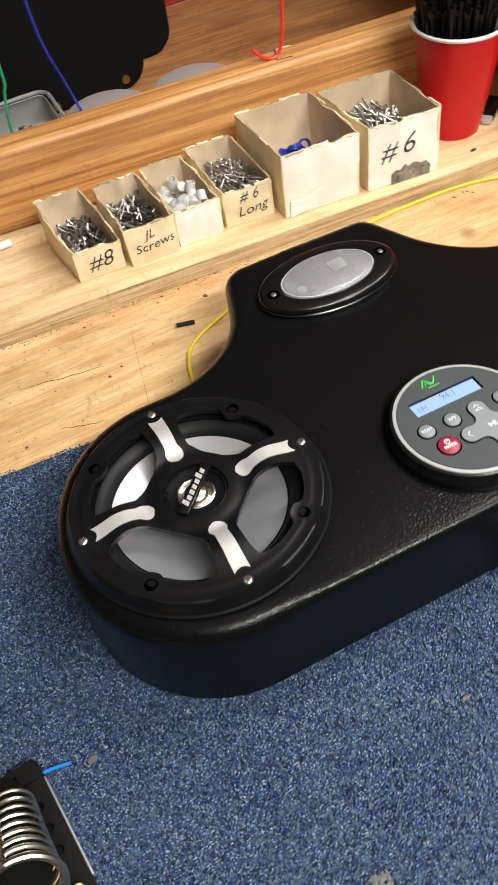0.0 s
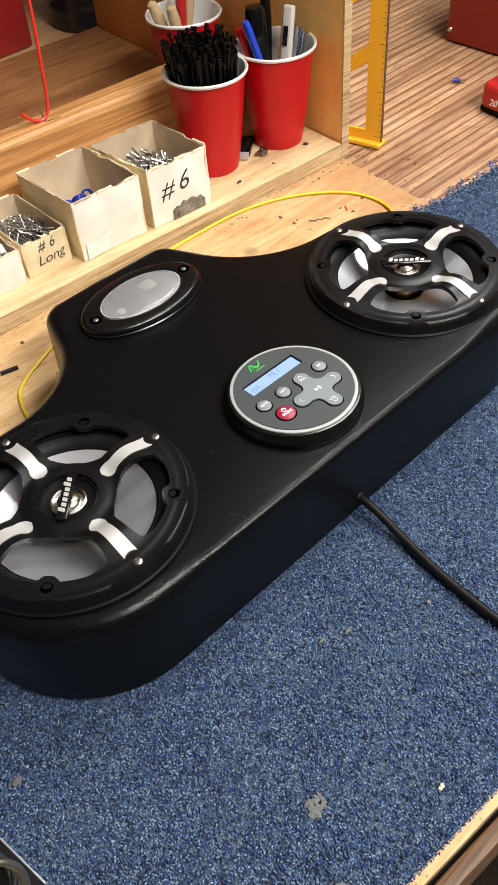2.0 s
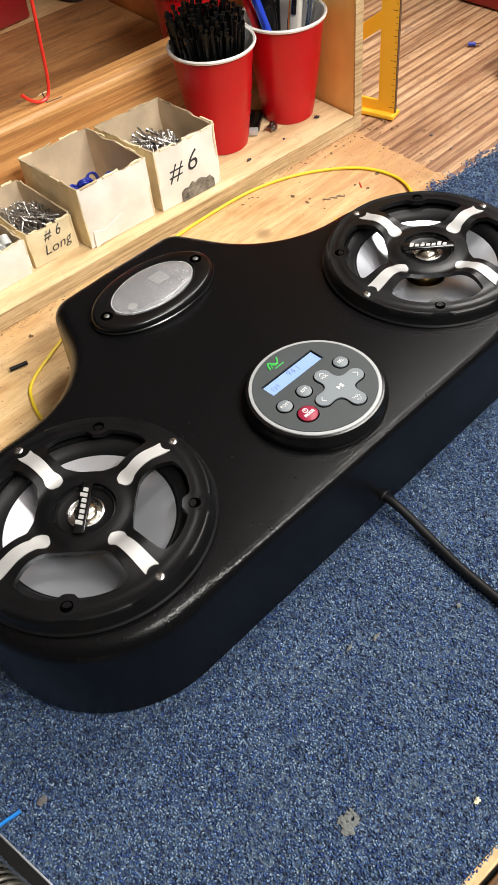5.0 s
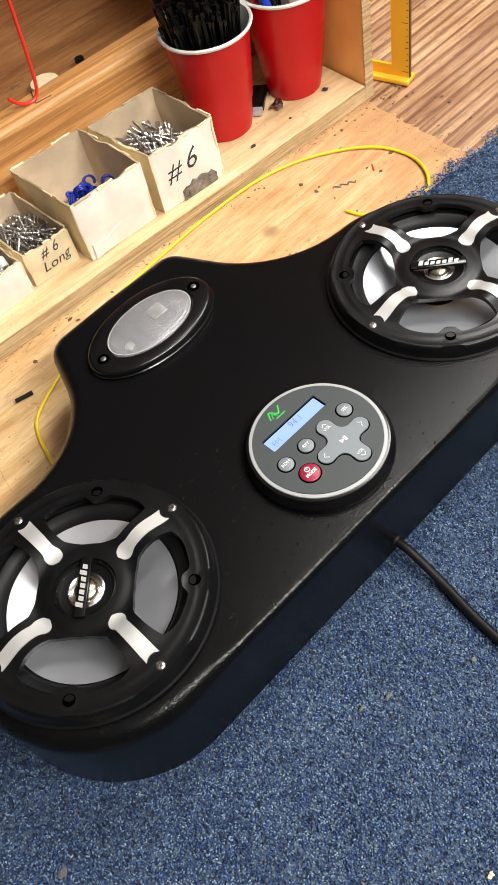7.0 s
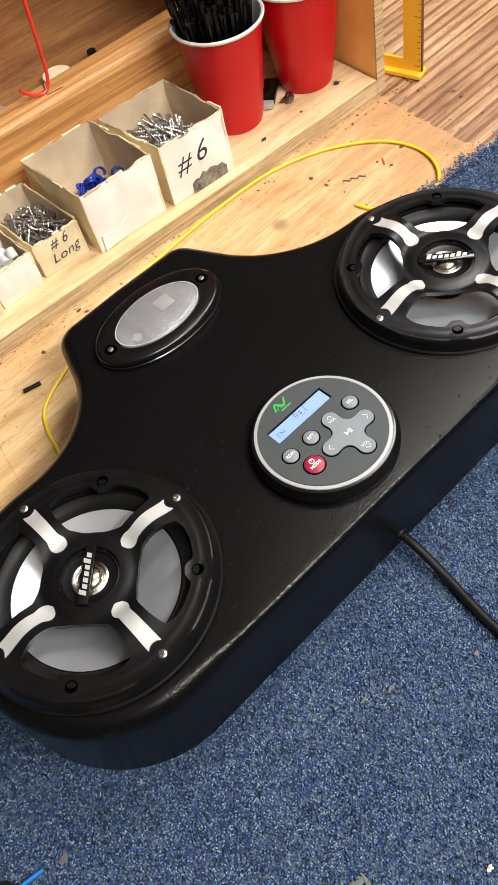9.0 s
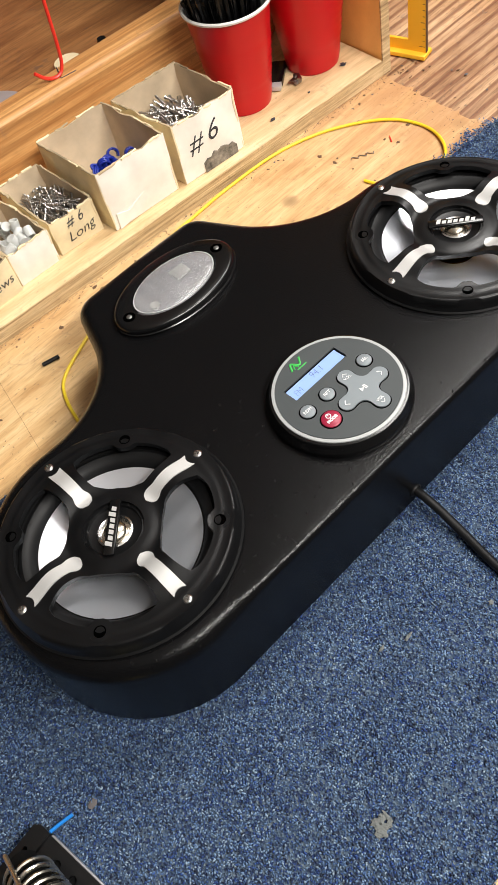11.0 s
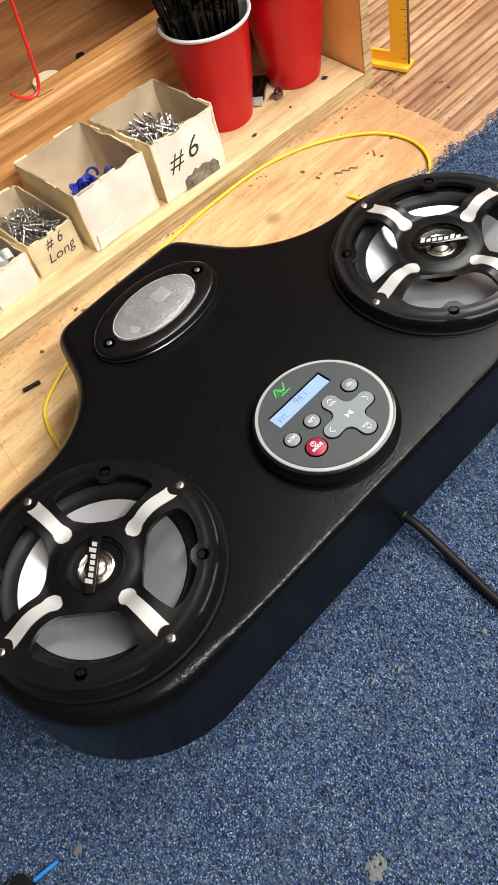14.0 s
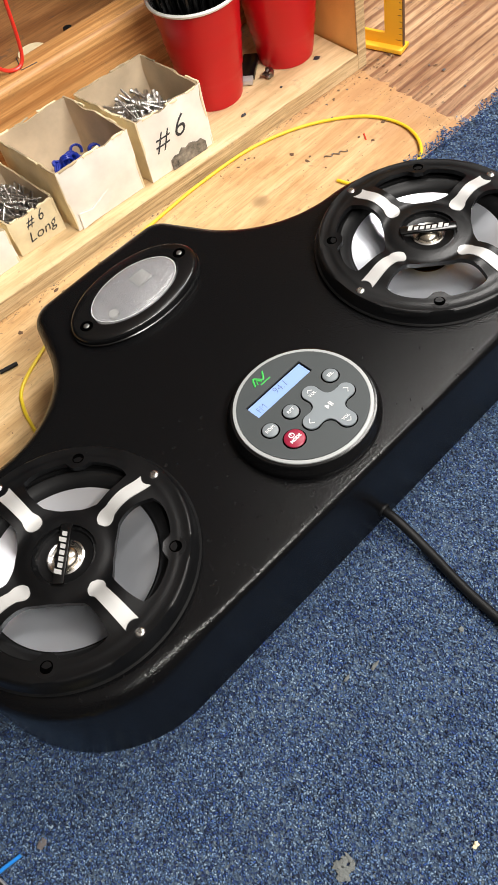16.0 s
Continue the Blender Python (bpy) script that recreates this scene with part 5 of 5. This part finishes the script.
tagged(part("grit", grit(900, 41), MAT["bark"], None, "", None, 0), "dark brown grit and sawdust along the bench seam", "grit", kind="stuff")
# Grey flecks are debris, made denser to darken the shaded seam as well.
tagged(part("grit", grit(380, 42), MAT["paint_fleck"], None, "", None, 0), "dark grey dust flecks that also darken the shaded bench seam", "grit", kind="stuff")
# Black flakes added for the shadow line at the shelf's foot.
tagged(part("grit", grit(300, 43), MAT["marker"], None, "", None, 0), "black flakes painting the shadow line of the bench seam", "grit", kind="stuff")
tubebit = part("tube_offcut", tube([(0.0785, 0.262, 0.0022), (0.0955, 0.2575, 0.0022)], 0.0021, 12), MAT["rubber"])
tagged(tubebit, "short black tube offcut on the bench", "tube offcut")
tagged(part("tube_offcut", tube([(-0.060, 0.452, 0.0235), (-0.026, 0.4535, 0.0235)], 0.004, 12), MAT["cup_white"]), "short white tube offcut on the shelf", "tube offcut")
tagged(part("pencil_line", merge([box(-0.00012, 0.00012, 0, 0.11, 0.00005, 0.00015)]), MAT["nosing"], None, "", pose(0.018, 0.185, 0, 0, 0, -12)), "thin dark scored line across the bench", "score line")


def crack(length, seed):
    """A thin wandering split along the grain, narrower at both ends."""
    n = 24
    bm = bmesh.new()
    rows = []
    for k in range(n + 1):
        t = k / n
        y = 0.0022 * noise.noise(Vector((t * 5, seed, 0)))
        w = 0.0002 + 0.0004 * math.sin(math.pi * t) * (0.6 + noise.noise(Vector((t * 17, seed, 3))))
        rows.append([bm.verts.new((t * length, y - w, 0.00012)), bm.verts.new((t * length, y + w, 0.00012)), bm.verts.new((t * length, y, 0.00022))])
    for a, b in zip(rows, rows[1:]):
        bm.faces.new((a[0], b[0], b[2], a[2]))
        bm.faces.new((a[2], b[2], b[1], a[1]))
    return bm


tagged(part("crack", crack(0.081, 2.0), MAT["nosing"], None, "", pose(-0.080, 0.266, 0, 0, 0, -10.6)), "thin dark split along the bench grain", "crack", "splits in the bench")
tagged(part("crack", crack(0.040, 5.0), MAT["nosing"], None, "", pose(-0.060, 0.199, 0, 0, 0, -18.9)), "short dark split along the bench grain", "crack", "splits in the bench")

# ---- wires ----
YW = smooth_line([(0.053, 0.150, 0.002), (0.059, 0.174, 0.002), (0.069, 0.211, 0.002), (0.085, 0.233, 0.002), (0.128, 0.254, 0.002), (0.17, 0.272, 0.002), (0.215, 0.286, 0.002), (0.308, 0.2935, 0.002), (0.364, 0.2955, 0.002), (0.429, 0.2915, 0.002), (0.481, 0.275, 0.002),
                  (0.521, 0.248, 0.002), (0.545, 0.219, 0.002), (0.553, 0.187, 0.002), (0.546, 0.159, 0.003), (0.527, 0.137, 0.004), (0.50, 0.131, 0.004), (0.475, 0.142, 0.003), (0.456, 0.163, 0.002), (0.4505, 0.181, 0.002)], 8)
tagged(part("yellow_wire", tube(YW, 0.0017, 8), MAT["yellow_wire"]), "thin yellow wire looped over the bench", "wire")
RW = smooth_line([(0.279, 0.472, 0.124), (0.287, 0.471, 0.115), (0.296, 0.4705, 0.1098), (0.304, 0.470, 0.1094), (0.310, 0.470, 0.115), (0.3135, 0.470, 0.13), (0.3165, 0.470, 0.165), (0.3205, 0.470, 0.23), (0.323, 0.472, 0.32), (0.325, 0.475, 0.6), (0.325, 0.475, 1.62)], 8)
tagged(part("red_wire", tube(RW, 0.0019, 8), MAT["red_wire"]), "red wire hanging down onto the rail, hooked end", "wire")
BW = smooth_line([(0.112, 0.575, 0.052), (0.107, 0.575, 0.072), (0.098, 0.575, 0.108), (0.088, 0.575, 0.146), (0.083, 0.575, 0.196), (0.075, 0.575, 0.35), (0.07, 0.575, 0.7), (0.07, 0.575, 1.62)], 8)
tagged(part("blue_wire", tube(BW, 0.0016, 8), MAT["blue_wire"]), "dark blue wire hanging down behind the rail", "wire")
GW = smooth_line([(0.026, 0.575, 0.05), (0.028, 0.575, 0.089), (0.033, 0.575, 0.115), (0.037, 0.575, 0.136), (0.036, 0.575, 0.25), (0.03, 0.575, 0.6), (0.03, 0.575, 1.62)], 8)
tagged(part("green_wire", tube(GW, 0.0016, 8), MAT["green_wire"]), "green wire hanging down behind the rail", "wire")
tagged(part("blue_wire", tube(smooth_line([(-0.166, -0.082, 0.0085), (-0.156, -0.0830, 0.0085), (-0.1445, -0.0850, 0.0085)], 4), 0.0013, 8), MAT["cyan_wire"]), "short bright blue wire offcut on carpet", "wire")
tagged(part("red_wire", tube([(0.515, 0.199, 0.001), (0.521, 0.207, 0.001)], 0.0007, 6), MAT["red_wire"]), "tiny red wire offcut on the bench", "wire")
SQ = [(0.470 + 0.022 * k / 12, 0.216 - 0.012 * k / 12 + 0.0022 * math.sin(k * 1.6), 0.0009) for k in range(13)]
tagged(part("metal_shaving", tube(smooth_line(SQ, 4), 0.0006, 6), MAT["dark_steel"]), "curly dark metal shaving on the bench", "shaving")

# ---- behind the rail ----
def round_tub(x, y, label):
    t = thing("round_tub", label, "tub", pose(x, y, 0.0194) @ Matrix.Diagonal((1, 1, 1.15, 1)), "round tubs behind the rail")
    part("bowl", lathe([(0.0, 0.0005), (0.038, 0.0005), (0.042, 0.003), (0.048, 0.036), (0.049, 0.038), (0.0, 0.038)], 48), MAT["bowl"], t)
    part("lid", lathe([(0.050, 0.0365), (0.051, 0.038), (0.0505, 0.0405), (0.047, 0.0412), (0.044, 0.0420), (0.0, 0.0440)], 48), MAT["bowl"], t, "cloudy grey press-on lid")


round_tub(0.240, 0.549, "round cloudy grey plastic tub with lid")
round_tub(0.134, 0.556, "round cloudy grey plastic tub with lid")
tub = thing("clear_tub", "clear plastic tub half full of small parts", "tub", pose(-0.012, 0.60, 0.0194))
_walls = box(-0.10, 0.10, -0.062, 0.062, 0.0, 0.045, 0.012, 4)
bmesh.ops.delete(_walls, geom=[f for f in _walls.faces if f.calc_center_median().z > 0.040], context="FACES")
ext = bmesh.ops.solidify(_walls, geom=_walls.faces[:], thickness=0.0012)
part("bowl", _walls, MAT["tub"], tub)
_lip = [(0.1 - 0.014 + 0.016 * math.cos(a), 0.062 - 0.014 + 0.016 * math.sin(a)) for a in (k * math.pi / 12 for k in range(7))]
_lip = _lip + [(-x, y) for x, y in _lip[::-1]] + [(-x, -y) for x, y in _lip] + [(x, -y) for x, y in _lip[::-1]]
part("lip", tube([(x, y, 0.042) for x, y in _lip + _lip[:1]], 0.0024, 8), MAT["tub"], tub, "rolled clear lip")
screw_pile("screws", "loose metal parts in a clear tub", ((-0.08, 0.555), (0.08, 0.555), (0.08, 0.645), (-0.08, 0.645)), 60, 0.026, 0.0022, MAT["dark_steel"], 0.026, 0.045, 12)
tagged(part("white_puck", lathe([(0.0, 0.0), (0.018, 0.0), (0.019, 0.003), (0.018, 0.013), (0.0, 0.0135)], 32), MAT["card_out"], None, "", pose(0.388, 0.612, 0.0194, 0, 0, 0)), "small cream plastic puck behind the rail", "puck")
knob = part("rubber_bumper", lathe([(0.0, 0.0), (0.006, 0.0), (0.006, 0.003), (0.0035, 0.004), (0.0035, 0.009), (0.0065, 0.010), (0.0055, 0.014), (0.0, 0.0145)], 20), MAT["gloss"])
knob.matrix_world = pose(0.443, 0.612, 0.0194)
tagged(knob, "small glossy black rubber bumper on brown plywood", "bumper")


def black_case(x0, x1, y0, y1, label, bolts):
    c = thing("black_case", label, "equipment case")
    bm = box(x0, x1, y0, y1, 0.0194, 0.42)
    up = [e for e in bm.edges if abs(e.verts[0].co.y - e.verts[1].co.y) > 0.01]
    bmesh.ops.bevel(bm, geom=up, offset=0.03, segments=6, profile=0.5, affect="EDGES")
    bmesh.ops.bevel(bm, geom=[e for e in bm.edges if e.calc_face_angle(0) > 0.8], offset=0.004, segments=2, affect="EDGES")
    part("shell", bm, MAT["case_black"], c)
    for x, z in bolts:
        part("bolt", moved(lathe([(0.0055, 0.0), (0.005, 0.002), (0.0025, 0.0028), (0.0, 0.0022)], 16), Matrix.Translation((x, y0, z)) @ Matrix.Rotation(math.pi / 2, 4, "X")), MAT["brass"], c, "dull brass bolt")


black_case(-0.35, 0.222, 0.678, 0.735, "black plastic equipment case standing behind the rail", ((0.193, 0.034), (0.10, 0.030)))
black_case(-0.30, 0.283, 0.738, 0.83, "tall black equipment case with rounded corners", ())
redbox = thing("red_case", "dark red metal case at the back of the bench", "case")
part("shell", box(0.10, 0.552, 0.905, 1.10, 0.0004, 0.26, 0.006, 3), MAT["tool_red"], redbox)
part("lid_seam", box(0.102, 0.553, 0.9035, 0.9048, 0.155, 0.159), MAT["case_black"], redbox)
spool = thing("film_spool", "black glossy roll of wrapping film standing on end", "roll", pose(0.694, 0.928, 0.0004) @ Matrix.Diagonal((1.33, 1.33, 1, 1)))
part("roll", lathe([(0.0, 0.0), (0.055, 0.0), (0.060, 0.003)] + [(0.060 + 0.0012 * math.sin(k * 2.3), 0.006 + k * 0.008) for k in range(20)] + [(0.052, 0.166), (0.0, 0.166)], 40), MAT["tape"], spool)
part("core", lathe([(0.02, 0.1662), (0.0215, 0.176), (0.018, 0.176), (0.017, 0.1662)], 24), MAT["card_in"], spool, "brown card core")

# ---- at the far end of the bench ----
def speed_square():
    s = thing("speed_square", "yellow plastic speed square leaning upright by the partition", "speed square", pose(0.656, 0.266, 0.0, 0, 0, 103.5))
    # the plate stands on its fence: along local x the base, along z the ruled edge
    leg = 0.29
    outer = [(0, 0), (leg, 0), (0, leg)]
    w = 0.022
    hole1 = [(w, 0.018), (0.078, 0.018), (0.078, 0.062), (w, 0.105)]
    hole2 = [(w, 0.125), (0.080, 0.080), (0.110, 0.080), (0.110, 0.115), (w, 0.185)]
    hole3 = [(0.092, 0.018), (0.20, 0.018), (0.135, 0.070), (0.092, 0.070)]
    bm = prism([outer, hole1, hole2, hole3], -0.0018, 0.0018)
    up = Matrix(((1, 0, 0, 0), (0, 0, -1, 0), (0, 1, 0, 0), (0, 0, 0, 1)))
    part("plate", moved(bm, up), MAT["square"], s, "worn yellow-orange plate with cut-outs", smooth=20)
    part("fence", box(-0.002, leg, -0.010, 0.010, 0.0004, 0.0055, 0.0008), MAT["square"], s, "wide yellow foot rail")
    for k in range(36):
        z = 0.012 + k * 0.0072
        L = 0.007 if k % 8 == 0 else (0.0045 if k % 4 == 0 else 0.0026)
        part("tick", box(0.0012, 0.0012 + L, 0.0018, 0.0020, z, z + 0.0006), MAT["bark"], s)
    part("worn_edge", box(-0.0009, 0.0002, -0.0019, 0.0019, 0.006, leg), MAT["bark"], s, "dark worn edge")


speed_square()
tool = thing("tool_box", "large red metal tool box at the bench end", "tool box")
part("shell", box(0.966, 1.36, -0.12, 0.399, 0.0004, 0.24, 0.005, 3), MAT["tool_red"], tool)
part("lid", box(0.962, 1.364, -0.124, 0.403, 0.2404, 0.30, 0.008, 3), MAT["tool_red"], tool)
part("rivet", moved(lathe([(0.004, 0.0), (0.003, 0.002), (0.0, 0.0025)], 12), Matrix.Translation((0.966, 0.392, 0.018)) @ Matrix.Rotation(-math.pi / 2, 4, "Y")), MAT["steel"], tool)
bat = thing("tool_battery", "red and grey power tool battery pack", "battery", pose(0.8115, 0.228, 0.0004, 0, 0, -4))
part("body", box(0.0, 0.075, -0.115, 0.0, 0.003, 0.040, 0.009, 3), MAT["battery_red"], bat, "red plastic body")
part("foot", box(0.001, 0.074, -0.114, -0.001, 0.0, 0.009, 0.003, 2), MAT["case_black"], bat)
part("top", box(0.008, 0.068, -0.108, -0.020, 0.0395, 0.060, 0.004, 2), MAT["battery_grey"], bat, "grey top with contacts")
_bm = Matrix.Translation((-0.0003, -0.026, 0.0165)) @ Matrix(((0, 0, -1, 0), (-1, 0, 0, 0), (0, 1, 0, 0), (0, 0, 0, 1)))
written("voltage_text", "20V", 0.0125, _bm, MAT["white_print"], bat, 0.2, 0.0002, 0.0003)
part("label_bar", moved(box(-0.018, 0.018, -0.004, 0.004, 0, 0.0004), Matrix.Translation((0.0078, -0.045, 0.052)) @ Matrix(((0, 0, -1, 0), (-1, 0, 0, 0), (0, 1, 0, 0), (0, 0, 0, 1)))), MAT["marker"], bat)
terminal = part("crimp_terminal", merge([box(0.010, 0.018, -0.0018, 0.0018, 0.0022, 0.0034)]), MAT["steel"])
part("sleeve", tube([(0.0, 0, 0.003), (0.010, 0, 0.003)], 0.0028, 10), MAT["blue"], terminal, "blue insulating sleeve")
terminal.matrix_world = pose(0.858, 0.304, 0.0, 0, 0, -52)
tagged(terminal, "small blue-sleeved crimp terminal lying on the bench", "crimp terminal")

# ---- soldering iron stand ----
stand = thing("soldering_stand", "black soldering iron stand with wire spring and sponge", "soldering stand", pose(-0.164, -0.074, 0.0064, 0, 0, 7.5))
hole = lambda x, y, r: circle(x, y, r, 12)
part("base", prism([[(-0.105, -0.150), (0.0, -0.150), (0.0, -0.012), (-0.105, -0.012)], hole(-0.010, -0.028, 0.0031), hole(-0.010, -0.043, 0.0031), hole(-0.010, -0.058, 0.0031)], 0.004, 0.0062), MAT["stand"], stand, "black painted steel plate with holes", smooth=20)
part("under_tray", box(-0.103, -0.002, -0.148, -0.014, 0.0, 0.0035, 0.001), MAT["case_black"], stand)
part("back_lip", prism([[(-0.105, -0.0118), (0.001, -0.0118), (0.001, -0.003), (-0.002, 0.001), (-0.105, 0.001)], hole(-0.016, -0.005, 0.0018)], 0.0, 0.0095), MAT["stand"], stand, "raised black rear lip", smooth=20)
part("bright_edge", box(0.0002, 0.0014, -0.082, -0.013, 0.002, 0.0068, 0.0003), MAT["worn_edge"], stand, "worn bright steel edge")
part("sponge", box(-0.046, -0.006, -0.148, -0.082, 0.0064, 0.0135, 0.003, 2), MAT["sponge"], stand, "pale yellow cleaning sponge")
INV = pose(-0.164, -0.074, 0.0064, 0, 0, 7.5).inverted()
A, B = INV @ Vector((-0.182, -0.103, 0.036)), INV @ Vector((-0.179, -0.162, 0.068))
axis = (B - A).normalized()
e1 = axis.cross(Vector((1, 0, 0))).normalized()
e2 = axis.cross(e1)
coil = []
for k in range(9 * 24 + 1):
    t = k / 216
    a = 2 * math.pi * k / 24
    r = 0.0145 + 0.0065 * t ** 1.5
    coil.append(A.lerp(B, t) + r * (math.cos(a) * e1 + math.sin(a) * e2))
part("spring", tube(coil, 0.0016, 8), MAT["tin"], stand, "tinned steel wire spring holder")
ring = [B + axis * 0.002 + 0.0218 * (math.cos(k * math.pi / 16) * e1 + math.sin(k * math.pi / 16) * e2) for k in range(33)]
part("mouth_ring", tube(ring, 0.0022, 8), MAT["tin"], stand, "flared wire mouth")
part("support_wire", tube(smooth_line([A - axis * 0.006 + e1 * 0.0185, A.lerp(B, 0.5) + e1 * 0.0215, B + e1 * 0.0235], 6), 0.0016, 8), MAT["tin"], stand)
core = tube([A - axis * 0.01, B - axis * 0.008], [0.0105, 0.0165], 16)
part("inner_sleeve", core, MAT["case_black"], stand, "dark sleeve inside the spring")
part("bracket", tube(smooth_line([A + Vector((0, 0, -0.012)), A + Vector((0.002, 0.006, -0.022)), Vector((A.x, A.y + 0.004, 0.0064))], 5), 0.0028, 8), MAT["tin"], stand)

# ---- bits on the carpet ----
MAT["glue"] = grainy("dull_glue", (0.15, 0.16, 0.155), 0.9, 500, 0.8, 0.001, 0.5)
rng = random.Random(5)
for k in range(9):
    pebble("glue_spot", "pale grey spot of dried glue on carpet", "glue spot", -0.006 + rng.uniform(-0.006, 0.006), -0.236 + rng.uniform(-0.004, 0.004), 0.0052, rng.uniform(0.0016, 0.0036), rng.uniform(0.0012, 0.0026), 0.0009, MAT["glue"], 21 + k, 40 * k, "glue spots")
pebble("paper_scrap", "small white crumpled scrap on blue carpet", "scrap", 0.057, -0.284, 0.0058, 0.0022, 0.0015, 0.0009, MAT["card_out"], 22, 10)
pebble("leaf_scrap", "dull brown-grey flake lying on blue carpet", "scrap", -0.131, -0.089, 0.0058, 0.0036, 0.0022, 0.0007, MAT["paint_fleck"], 17, 30)
rng = random.Random(77)
for k in range(18):
    p = SHELF @ Vector((rng.uniform(-0.2, 0.5), rng.uniform(-0.62, -0.44), 0))
    pebble("lint", "tiny pale lint fleck on blue carpet", "lint", p.x, p.y, 0.0058, rng.uniform(0.0012, 0.004), rng.uniform(0.0008, 0.0022), rng.uniform(0.0005, 0.001), MAT["glue"], 40 + k, rng.uniform(0, 180), "lint flecks")
